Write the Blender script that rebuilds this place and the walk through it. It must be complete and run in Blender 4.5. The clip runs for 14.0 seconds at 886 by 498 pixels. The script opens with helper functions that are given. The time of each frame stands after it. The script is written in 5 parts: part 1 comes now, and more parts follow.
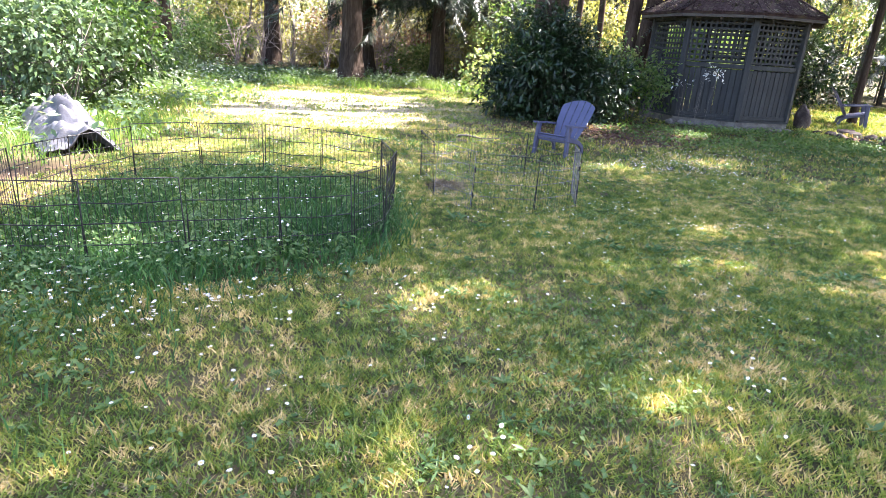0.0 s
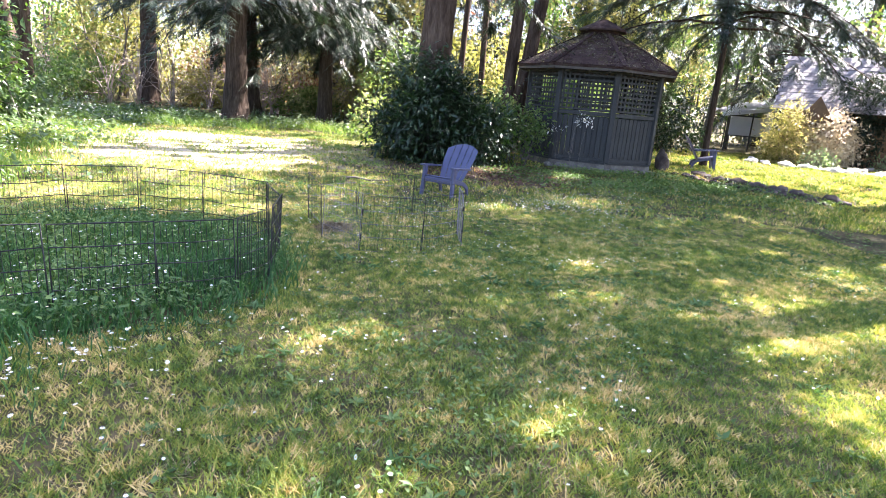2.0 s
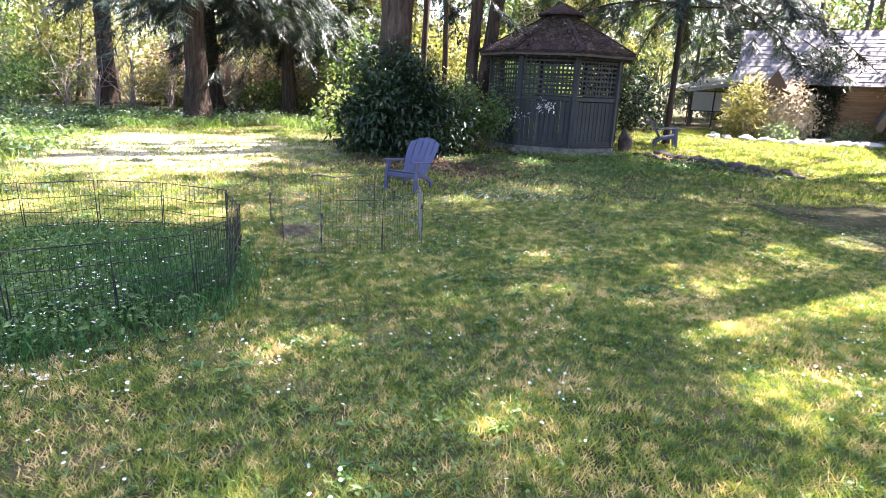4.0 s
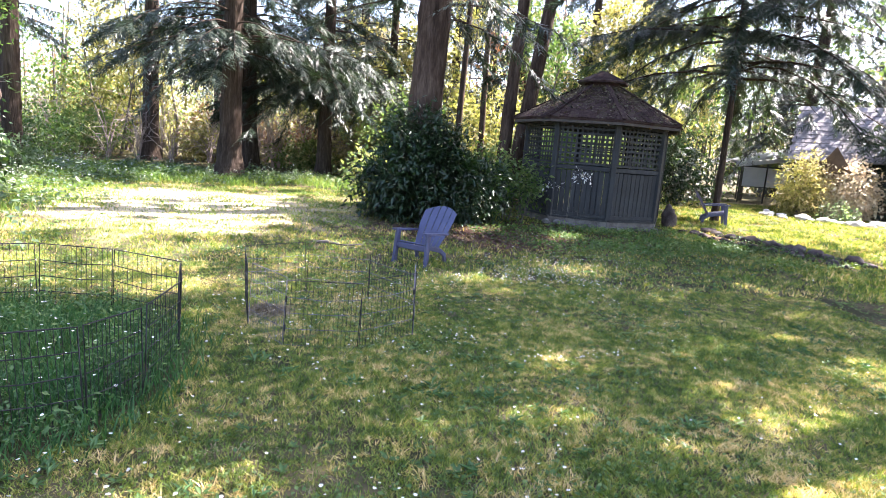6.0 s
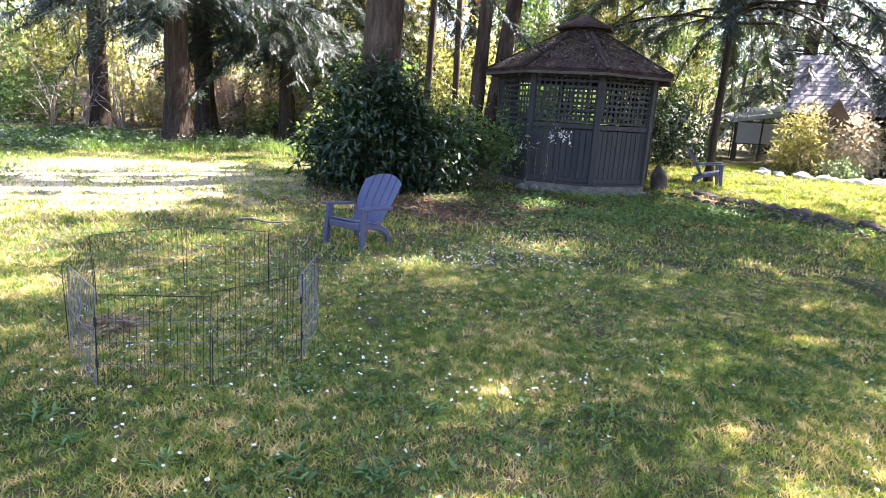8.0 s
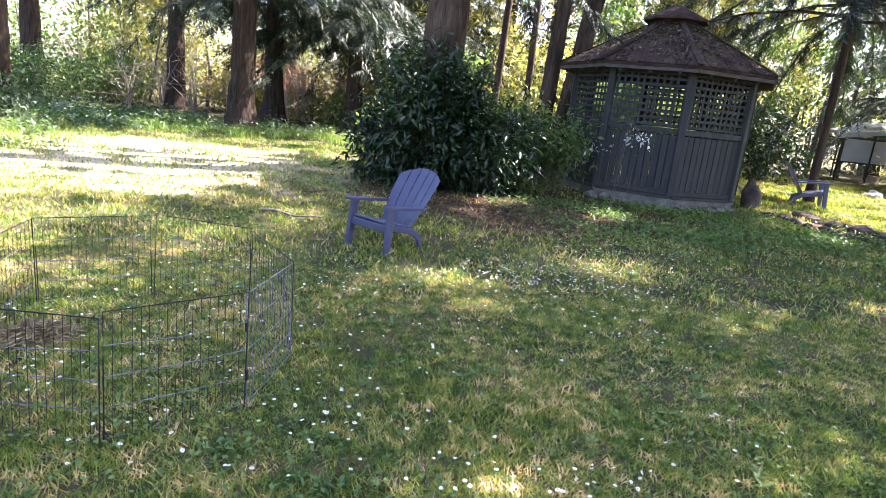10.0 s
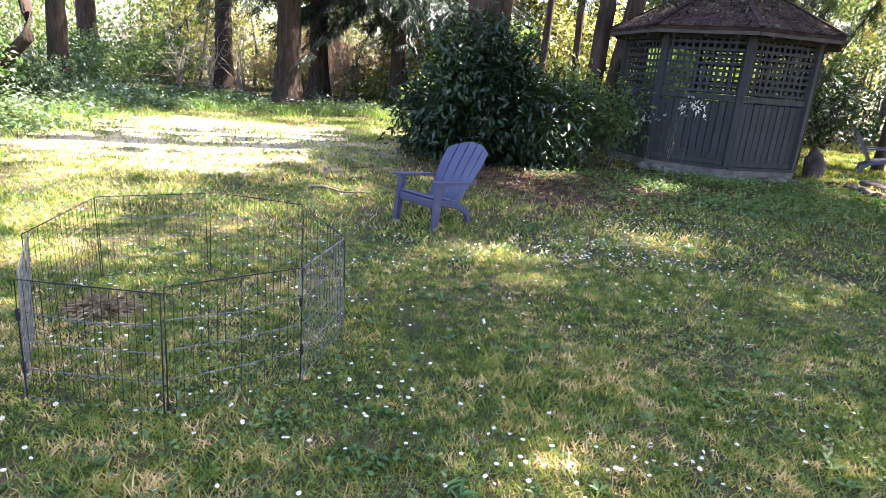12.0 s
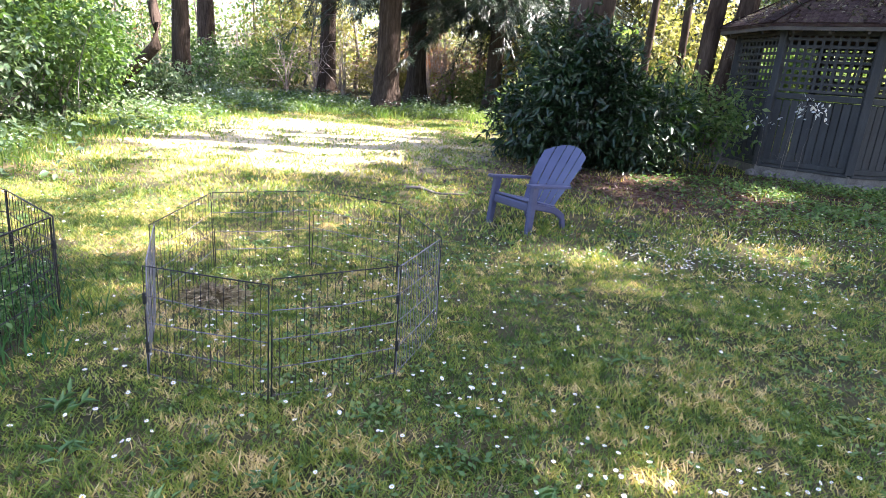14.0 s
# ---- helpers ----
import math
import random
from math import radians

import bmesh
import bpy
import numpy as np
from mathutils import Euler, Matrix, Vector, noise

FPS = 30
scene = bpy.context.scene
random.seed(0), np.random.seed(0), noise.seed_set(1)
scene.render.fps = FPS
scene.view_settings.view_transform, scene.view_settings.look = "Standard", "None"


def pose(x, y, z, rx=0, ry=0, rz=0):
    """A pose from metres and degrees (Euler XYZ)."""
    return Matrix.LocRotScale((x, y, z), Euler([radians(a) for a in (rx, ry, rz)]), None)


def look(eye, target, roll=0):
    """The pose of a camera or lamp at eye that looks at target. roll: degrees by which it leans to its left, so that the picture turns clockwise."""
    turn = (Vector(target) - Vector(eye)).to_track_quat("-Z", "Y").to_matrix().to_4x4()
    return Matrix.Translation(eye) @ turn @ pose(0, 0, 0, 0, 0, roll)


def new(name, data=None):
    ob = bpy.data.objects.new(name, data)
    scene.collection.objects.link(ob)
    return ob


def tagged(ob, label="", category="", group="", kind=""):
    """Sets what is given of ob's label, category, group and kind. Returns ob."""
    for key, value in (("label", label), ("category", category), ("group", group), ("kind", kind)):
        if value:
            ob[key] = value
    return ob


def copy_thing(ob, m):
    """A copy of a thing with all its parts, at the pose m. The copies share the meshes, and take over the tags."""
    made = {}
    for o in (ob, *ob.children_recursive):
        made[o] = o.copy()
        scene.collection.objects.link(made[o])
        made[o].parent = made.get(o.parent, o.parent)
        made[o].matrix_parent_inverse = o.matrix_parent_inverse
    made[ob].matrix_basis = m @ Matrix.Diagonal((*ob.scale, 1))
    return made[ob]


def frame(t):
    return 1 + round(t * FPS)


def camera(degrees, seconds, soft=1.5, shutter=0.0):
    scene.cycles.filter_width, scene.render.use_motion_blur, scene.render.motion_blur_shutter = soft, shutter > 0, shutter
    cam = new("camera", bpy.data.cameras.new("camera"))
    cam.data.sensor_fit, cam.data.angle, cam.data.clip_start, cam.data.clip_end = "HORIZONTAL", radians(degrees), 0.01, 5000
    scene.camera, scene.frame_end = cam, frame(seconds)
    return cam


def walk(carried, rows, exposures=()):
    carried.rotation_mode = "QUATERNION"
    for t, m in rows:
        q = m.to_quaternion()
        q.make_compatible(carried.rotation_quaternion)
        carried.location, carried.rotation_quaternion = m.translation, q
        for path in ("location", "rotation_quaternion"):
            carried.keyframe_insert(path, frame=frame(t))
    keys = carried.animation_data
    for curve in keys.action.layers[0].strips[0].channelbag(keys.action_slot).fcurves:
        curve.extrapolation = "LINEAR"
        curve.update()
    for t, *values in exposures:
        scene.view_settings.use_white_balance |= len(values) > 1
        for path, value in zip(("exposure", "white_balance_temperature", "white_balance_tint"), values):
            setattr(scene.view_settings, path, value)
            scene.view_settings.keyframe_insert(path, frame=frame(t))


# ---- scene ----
cam = camera(72.98, 14.0, soft=0.7)

PATH = [
    (0, (0.000, -0.000, 1.454), (-0.1138, 1.8931, 0.8192), 3.77),
    (0.5, (0.014, -0.010, 1.464), (-0.1378, 1.8447, 0.7295), 1.88),
    (1, (0.040, -0.052, 1.482), (0.0771, 1.8875, 0.9949), 3.67),
    (1.5, (0.054, -0.074, 1.483), (0.2871, 1.8558, 1.0112), 4.96),
    (2, (0.046, -0.081, 1.479), (0.2746, 1.8475, 0.9988), 4.96),
    (2.2, (0.045, -0.078, 1.476), (0.2472, 1.8529, 0.9981), 4.78),
    (4.3, (0.265, -0.220, 1.666), (0.5756, 1.6839, 1.1372), 2.55),
    (4.5, (0.322, -0.131, 1.664), (0.5427, 1.8106, 1.2361), 3.27),
    (5, (0.471, 0.182, 1.654), (0.7371, 2.1262, 1.2699), 5.48),
    (5.5, (0.552, 0.508, 1.691), (0.8818, 2.4564, 1.3824), 2.12),
    (6, (0.735, 0.858, 1.661), (0.8989, 2.8240, 1.3315), 4.52),
    (6.5, (0.880, 1.220, 1.673), (1.1243, 3.1695, 1.2984), 4.84),
    (7, (1.075, 1.593, 1.634), (1.1403, 3.5661, 1.3125), 3.70),
    (7.5, (1.279, 1.967, 1.613), (1.4226, 3.9226, 1.2214), 6.56),
    (8, (1.435, 2.338, 1.607), (1.6334, 4.2775, 1.1596), 3.56),
    (8.2, (1.504, 2.465, 1.604), (1.6065, 4.4138, 1.1650), 4.10),
    (10.3, (1.833, 3.462, 1.465), (1.7679, 5.4043, 0.9905), 6.53),
    (10.5, (1.810, 3.463, 1.463), (1.7124, 5.3995, 0.9715), 6.41),
    (11, (1.805, 3.475, 1.465), (1.6514, 5.3827, 0.8855), 2.79),
    (11.5, (1.800, 3.465, 1.461), (1.6369, 5.3861, 0.9293), 3.94),
    (12, (1.792, 3.466, 1.459), (1.6220, 5.3796, 0.9034), 4.73),
    (12.5, (1.785, 3.469, 1.461), (1.5827, 5.3822, 0.9151), 5.07),
    (13, (1.772, 3.467, 1.456), (1.4621, 5.3612, 0.8926), 4.52),
    (13.5, (1.768, 3.457, 1.448), (1.3917, 5.3410, 0.8907), 4.87),
    (14, (1.754, 3.464, 1.449), (1.2938, 5.3253, 0.8806), 4.32),
]
walk(cam, [(t, look(eye, target, roll)) for t, eye, target, roll in PATH],
     [(0, 3.44, 6400, 22), (5, 3.24, 6400, 22), (14, 3.27, 6400, 22)])

# ---- world and sun ----
SUN_EL, SUN_AZ = 54.0, 68.0      # degrees; azimuth from +y towards +x
world = bpy.data.worlds.new("sky")
scene.world = world
world.use_nodes = True
wn = world.node_tree.nodes
sky = wn.new("ShaderNodeTexSky")
sky.sky_type = 'NISHITA'
sky.sun_disc = False
sky.sun_elevation = radians(SUN_EL)
sky.sun_rotation = radians(SUN_AZ)
sky.air_density, sky.dust_density, sky.ozone_density = 1.0, 2.0, 1.0
wn["Background"].inputs["Strength"].default_value = 0.088
world.node_tree.links.new(sky.outputs[0], wn["Background"].inputs["Color"])
sun_data = bpy.data.lights.new("sun", 'SUN')
sun_data.energy, sun_data.angle, sun_data.color = 5.0, radians(0.53), (1.0, 0.95, 0.86)
sun = new("sun", sun_data)
sdir = Vector((math.sin(radians(SUN_AZ)) * math.cos(radians(SUN_EL)), math.cos(radians(SUN_AZ)) * math.cos(radians(SUN_EL)), math.sin(radians(SUN_EL))))
sun.matrix_world = look(sdir * 60, (0, 0, 0))

# ---- materials ----
RNG = np.random.default_rng(7)


def ramp_stops(node, stops):
    el = node.color_ramp.elements
    while len(el) < len(stops):
        el.new(0.5)
    for e, (p, c) in zip(el, stops):
        e.position, e.color = p, (*c, 1)


def surface(name, stops, scale=6.0, rough=0.8, bump=0.2, bscale=40.0, metal=0.0, stretch=(1, 1, 1), spec=0.4, detail=6.0, space="Object", island=0.0, rand=0.0):
    """A procedural surface: two scales of noise through a colour ramp, fine relief, and a shift by piece."""
    m = bpy.data.materials.new(name)
    m.use_nodes = True
    nt = m.node_tree
    n, lk = nt.nodes, nt.links.new
    b = n["Principled BSDF"]
    tc = n.new("ShaderNodeTexCoord")
    mp = n.new("ShaderNodeMapping")
    mp.inputs["Scale"].default_value = stretch
    if space == "World":
        geo = n.new("ShaderNodeNewGeometry")
        lk(geo.outputs["Position"], mp.inputs[0])
    else:
        lk(tc.outputs[space], mp.inputs[0])
    na, nb = n.new("ShaderNodeTexNoise"), n.new("ShaderNodeTexNoise")
    na.inputs["Scale"].default_value, na.inputs["Detail"].default_value = scale, detail
    nb.inputs["Scale"].default_value, nb.inputs["Detail"].default_value = bscale, 4
    lk(mp.outputs[0], na.inputs[0])
    lk(mp.outputs[0], nb.inputs[0])
    mix = n.new("ShaderNodeMath")
    mix.operation = 'MULTIPLY_ADD'
    lk(nb.outputs[0], mix.inputs[0])
    mix.inputs[1].default_value = 0.45
    lk(na.outputs[0], mix.inputs[2])
    last = mix
    for amount, kind in ((island, "Random Per Island"), (rand, "Random")):
        if amount:
            src = n.new("ShaderNodeNewGeometry") if kind == "Random Per Island" else n.new("ShaderNodeObjectInfo")
            ad = n.new("ShaderNodeMath")
            ad.operation = 'MULTIPLY_ADD'
            lk(src.outputs[kind], ad.inputs[0])
            ad.inputs[1].default_value = amount
            lk(last.outputs[0], ad.inputs[2])
            sb = n.new("ShaderNodeMath")
            sb.operation = 'SUBTRACT'
            lk(ad.outputs[0], sb.inputs[0])
            sb.inputs[1].default_value = amount / 2
            last = sb
    sub = n.new("ShaderNodeMath")
    sub.operation = 'SUBTRACT'
    lk(last.outputs[0], sub.inputs[0])
    sub.inputs[1].default_value = 0.22
    cr = n.new("ShaderNodeValToRGB")
    ramp_stops(cr, stops)
    lk(sub.outputs[0], cr.inputs[0])
    lk(cr.outputs[0], b.inputs["Base Color"])
    b.inputs["Roughness"].default_value = rough
    b.inputs["Metallic"].default_value = metal
    b.inputs["Specular IOR Level"].default_value = spec
    bp = n.new("ShaderNodeBump")
    bp.inputs["Strength"].default_value, bp.inputs["Distance"].default_value = bump, 0.02
    lk(mix.outputs[0], bp.inputs["Height"])
    lk(bp.outputs[0], b.inputs["Normal"])
    return m


def foliage(name, stops, glow=0.45, glow_tint=(1.5, 1.6, 0.5), rough=0.5, spec=0.35, wide=0.5, leafy=0.55, tuft=0.0):
    """Leaves: colour by leaf and by a slow noise, and light that passes through the blade."""
    m = bpy.data.materials.new(name)
    m.use_nodes = True
    nt = m.node_tree
    n, lk = nt.nodes, nt.links.new
    b = n["Principled BSDF"]
    geo = n.new("ShaderNodeNewGeometry")
    ns = n.new("ShaderNodeTexNoise")
    ns.inputs["Scale"].default_value, ns.inputs["Detail"].default_value = wide, 3
    lk(geo.outputs["Position"], ns.inputs[0])
    ma = n.new("ShaderNodeMath")
    ma.operation = 'MULTIPLY_ADD'
    lk(geo.outputs["Random Per Island"], ma.inputs[0])
    ma.inputs[1].default_value = leafy
    sc = n.new("ShaderNodeMath")
    sc.operation = 'MULTIPLY_ADD'
    lk(ns.outputs[0], sc.inputs[0])
    sc.inputs[1].default_value, sc.inputs[2].default_value = 1.5, -0.52 - (leafy - 0.55) * 0.5
    lk(sc.outputs[0], ma.inputs[2])
    last = ma
    if tuft:
        small = n.new("ShaderNodeTexNoise")
        small.inputs["Scale"].default_value, small.inputs["Detail"].default_value = 9.0, 2
        lk(geo.outputs["Position"], small.inputs[0])
        last = n.new("ShaderNodeMath")
        last.operation = 'MULTIPLY_ADD'
        lk(small.outputs[0], last.inputs[0])
        last.inputs[1].default_value = tuft
        off = n.new("ShaderNodeMath")
        off.operation = 'SUBTRACT'
        lk(ma.outputs[0], off.inputs[0])
        off.inputs[1].default_value = tuft * 0.5
        lk(off.outputs[0], last.inputs[2])
    cr = n.new("ShaderNodeValToRGB")
    ramp_stops(cr, stops)
    lk(last.outputs[0], cr.inputs[0])
    lk(cr.outputs[0], b.inputs["Base Color"])
    b.inputs["Roughness"].default_value = rough
    b.inputs["Specular IOR Level"].default_value = spec
    tr = n.new("ShaderNodeBsdfTranslucent")
    tint = n.new("ShaderNodeMix")
    tint.data_type, tint.blend_type = 'RGBA', 'MULTIPLY'
    tint.inputs[0].default_value = 1.0
    lk(cr.outputs[0], tint.inputs[6])
    tint.inputs[7].default_value = (*glow_tint, 1)
    lk(tint.outputs[2], tr.inputs[0])
    mx = n.new("ShaderNodeMixShader")
    mx.inputs[0].default_value = glow
    lk(b.outputs[0], mx.inputs[1])
    lk(tr.outputs[0], mx.inputs[2])
    lk(mx.outputs[0], n["Material Output"].inputs[0])
    return m


def lawn_material():
    """Soil and thatch under the grass: green, straw-coloured dry patches, bare brown mulch under the shrub, a sun pool
    painted pale.
    """
    m = surface("lawn_soil", [(0.2, (0.02, 0.02, 0.01)), (0.45, (0.045, 0.044, 0.02)), (0.65, (0.095, 0.076, 0.04)), (0.9, (0.19, 0.145, 0.085))],
                scale=1.6, rough=0.95, bump=0.6, bscale=26, space="World", spec=0.1, detail=8)
    nt = m.node_tree
    n, lk = nt.nodes, nt.links.new
    b = n["Principled BSDF"]
    old = b.inputs["Base Color"].links[0].from_socket
    geo = n.new("ShaderNodeNewGeometry")
    mixed = old
    # bare ground: centre, radii, colour; the second is dry ground painted paler as a sun pool
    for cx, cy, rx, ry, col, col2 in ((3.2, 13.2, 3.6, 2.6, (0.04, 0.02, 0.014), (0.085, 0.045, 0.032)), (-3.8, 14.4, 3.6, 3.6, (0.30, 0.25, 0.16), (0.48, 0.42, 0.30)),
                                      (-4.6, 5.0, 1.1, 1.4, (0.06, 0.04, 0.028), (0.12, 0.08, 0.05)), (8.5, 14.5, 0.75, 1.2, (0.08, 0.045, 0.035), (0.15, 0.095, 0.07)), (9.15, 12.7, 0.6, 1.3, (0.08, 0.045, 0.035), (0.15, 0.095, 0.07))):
        mp = n.new("ShaderNodeMapping")
        mp.inputs["Location"].default_value = (-cx / rx, -cy / ry, 0)
        mp.inputs["Scale"].default_value = (1 / rx, 1 / ry, 0)
        lk(geo.outputs["Position"], mp.inputs[0])
        ln = n.new("ShaderNodeVectorMath")
        ln.operation = 'LENGTH'
        lk(mp.outputs[0], ln.inputs[0])
        ns = n.new("ShaderNodeTexNoise")
        ns.inputs["Scale"].default_value, ns.inputs["Detail"].default_value = 1.3, 9
        lk(geo.outputs["Position"], ns.inputs[0])
        ad = n.new("ShaderNodeMath")
        ad.operation = 'MULTIPLY_ADD'
        lk(ns.outputs[0], ad.inputs[0])
        ad.inputs[1].default_value = 1.7
        lk(ln.outputs["Value"], ad.inputs[2])
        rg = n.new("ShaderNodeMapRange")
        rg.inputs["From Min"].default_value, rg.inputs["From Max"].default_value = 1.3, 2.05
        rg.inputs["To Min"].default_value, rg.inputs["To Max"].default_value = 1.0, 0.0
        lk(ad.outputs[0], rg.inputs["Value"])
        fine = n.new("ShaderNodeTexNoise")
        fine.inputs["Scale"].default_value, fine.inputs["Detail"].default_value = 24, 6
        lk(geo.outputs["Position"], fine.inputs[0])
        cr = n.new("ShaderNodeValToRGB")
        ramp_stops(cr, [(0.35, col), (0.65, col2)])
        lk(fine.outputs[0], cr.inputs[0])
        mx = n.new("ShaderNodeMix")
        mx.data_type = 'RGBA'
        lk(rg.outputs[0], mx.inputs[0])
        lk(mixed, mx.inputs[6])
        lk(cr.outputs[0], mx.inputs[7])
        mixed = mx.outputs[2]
    lk(mixed, b.inputs["Base Color"])
    return m


M_LAWN = lawn_material()
M_GRASS = foliage("grass_blades", [(0.0, (0.0501, 0.0941, 0.0188)), (0.3, (0.1255, 0.1898, 0.0323)), (0.6, (0.2426, 0.2808, 0.054)), (0.8, (0.3848, 0.3264, 0.101)), (0.93, (0.5689, 0.4099, 0.1888)), (1.0, (0.7028, 0.5161, 0.2698))],
                  glow=0.32, glow_tint=(1.35, 1.4, 0.65), wide=1.1, leafy=0.6, tuft=2.3)
M_LUSH = foliage("tall_grass", [(0.0, (0.0172, 0.0633, 0.0207)), (0.5, (0.0437, 0.1265, 0.0345)), (1.0, (0.138, 0.23, 0.069))], glow=0.3, glow_tint=(1.3, 1.4, 0.7))
M_WEED = foliage("broad_weeds", [(0.0, (0.0304, 0.0759, 0.022)), (0.5, (0.0759, 0.1455, 0.0396)), (1.0, (0.1932, 0.253, 0.0825))], glow=0.3, rough=0.45)
M_STRAW = foliage("dry_thatch", [(0.0, (0.13, 0.095, 0.05)), (0.5, (0.29, 0.23, 0.13)), (1.0, (0.5, 0.42, 0.28))], glow=0.2, glow_tint=(1.2, 1.15, 0.9), wide=1.2)
M_TUFT = foliage("blue_green_weeds", [(0.0, (0.0404, 0.1045, 0.0317)), (0.5, (0.0924, 0.187, 0.0594)), (1.0, (0.2079, 0.308, 0.1188))], glow=0.25, glow_tint=(1.2, 1.3, 0.8), rough=0.4)
M_EDGE = foliage("meadow_edge", [(0.0, (0.05, 0.12, 0.025)), (0.5, (0.12, 0.21, 0.045)), (1.0, (0.27, 0.32, 0.10))], glow=0.45, glow_tint=(1.4, 1.4, 0.7))
M_PETAL = surface("daisy_petal", [(0.3, (0.75, 0.75, 0.74)), (0.7, (0.85, 0.85, 0.84))], scale=30, rough=0.6, bump=0.0)
M_YELLOW = surface("flower_yellow", [(0.3, (0.65, 0.38, 0.02)), (0.7, (0.75, 0.5, 0.04))], scale=30, rough=0.6, bump=0.0)
M_BARK = surface("fir_bark", [(0.15, (0.0155, 0.0105, 0.0081)), (0.45, (0.0465, 0.0322, 0.0248)), (0.7, (0.093, 0.0682, 0.0527)), (0.9, (0.124, 0.1023, 0.0806))],
                 scale=3.2, rough=0.95, bump=1.0, bscale=14, stretch=(3.0, 3.0, 0.5), spec=0.1)
M_BARK_DARK = surface("cedar_bark", [(0.15, (0.018, 0.013, 0.010)), (0.5, (0.05, 0.036, 0.028)), (0.85, (0.10, 0.078, 0.06))],
                      scale=4, rough=0.95, bump=1.0, bscale=16, stretch=(3.5, 3.5, 0.35), spec=0.1)
M_TWIG = surface("grey_twigs", [(0.2, (0.06, 0.05, 0.045)), (0.8, (0.17, 0.15, 0.13))], scale=9, rough=0.9, bump=0.3)
M_TWIG_PALE = surface("pale_twigs", [(0.2, (0.16, 0.12, 0.105)), (0.8, (0.4, 0.33, 0.29))], scale=9, rough=0.9, bump=0.3)
M_NEEDLE = foliage("needles", [(0.0, (0.0075, 0.018, 0.0097)), (0.5, (0.018, 0.0345, 0.0195)), (1.0, (0.045, 0.0638, 0.0413))], glow=0.2, glow_tint=(1.3, 1.4, 0.7), rough=0.4, spec=0.5)
M_LAUREL = foliage("laurel_leaves", [(0.0, (0.0058, 0.0188, 0.0065)), (0.5, (0.0116, 0.0332, 0.0108)), (1.0, (0.0289, 0.0615, 0.0195))], glow=0.18, rough=0.33, spec=0.5)
M_LEAF = foliage("woodland_leaves", [(0.0, (0.04, 0.10, 0.018)), (0.5, (0.1, 0.165, 0.055)), (0.8, (0.2, 0.24, 0.1)), (1.0, (0.36, 0.36, 0.19))], glow=0.5, glow_tint=(1.3, 1.3, 0.75), wide=0.25)
M_LEAF_YELLOW = foliage("spring_leaves", [(0.0, (0.0756, 0.1, 0.0362)), (0.5, (0.2484, 0.25, 0.087)), (1.0, (0.4968, 0.42, 0.29))], glow=0.5, glow_tint=(1.35, 1.3, 0.7), wide=0.25)
M_HAZEL = foliage("hazel_leaves", [(0.0, (0.0144, 0.04, 0.0096)), (0.4, (0.04, 0.088, 0.02)), (0.75, (0.088, 0.152, 0.036)), (1.0, (0.176, 0.24, 0.08))], glow=0.36, glow_tint=(1.4, 1.5, 0.6), rough=0.36, spec=0.55, wide=0.6)
M_HAZEL_PALE = foliage("pale_hazel_leaves", [(0.0, (0.0255, 0.0595, 0.0255)), (0.5, (0.0765, 0.1275, 0.0595)), (1.0, (0.221, 0.2805, 0.17))], glow=0.34, glow_tint=(1.3, 1.4, 0.75), rough=0.34, spec=0.6, wide=0.6)
M_LEAF_RED = foliage("copper_leaves", [(0.0, (0.11, 0.06, 0.035)), (0.5, (0.22, 0.13, 0.08)), (1.0, (0.32, 0.24, 0.15))], glow=0.5, glow_tint=(1.4, 1.1, 0.8), wide=0.3)
M_LEAF_PALE = foliage("pale_leaves", [(0.0, (0.10, 0.16, 0.08)), (0.5, (0.2, 0.27, 0.15)), (1.0, (0.36, 0.42, 0.3))], glow=0.45, glow_tint=(1.3, 1.4, 0.8))
# sapling leaves: the white of direct sun is put into their colour
M_LEAF_SUNLIT = foliage("sun_whitened_leaves", [(0.0, (0.28, 0.301, 0.28)), (1.0, (0.504, 0.518, 0.504))], glow=0.3, glow_tint=(1.0, 1.0, 0.95), rough=0.35)
M_BLOSSOM = foliage("blossom", [(0.0, (0.42, 0.36, 0.2)), (0.5, (0.66, 0.57, 0.42)), (1.0, (0.78, 0.73, 0.6))], glow=0.35, glow_tint=(1.1, 1.0, 0.9))
M_CHAIR = surface("blue_grey_resin", [(0.2, (0.0386, 0.0423, 0.092)), (0.8, (0.0644, 0.069, 0.1334))], scale=5, rough=0.42, bump=0.12, bscale=120, spec=0.5)
# light grey wire of the rails; also paints sunlight on bars of the pale panels
M_PEN_GREY = surface("grey_sunlit_wire", [(0.2, (0.0558, 0.0372, 0.0341)), (0.5, (0.186, 0.1736, 0.1922)), (0.9, (0.31, 0.3038, 0.3348))], scale=14, rough=0.6, bump=0.05, metal=0.3)
M_PEN_DARK = surface("weathered_black_wire", [(0.2, (0.0072, 0.0072, 0.0084)), (0.8, (0.03, 0.027, 0.027))], scale=14, rough=0.5, bump=0.05, metal=0.2)
M_CLIP = surface("black_clip", [(0.2, (0.006, 0.006, 0.007)), (0.8, (0.02, 0.02, 0.022))], scale=14, rough=0.5, bump=0.05)
M_PAINT = surface("grey_green_paint", [(0.15, (0.0144, 0.0156, 0.0161)), (0.5, (0.0251, 0.0267, 0.0267)), (0.85, (0.0445, 0.0462, 0.0462))], scale=3.0, rough=0.75, bump=0.25, bscale=30, stretch=(4, 4, 0.7), rand=0.25)
M_PLINTH = surface("plinth_concrete", [(0.2, (0.06, 0.052, 0.045)), (0.8, (0.19, 0.175, 0.155))], scale=5, rough=0.95, bump=0.5)
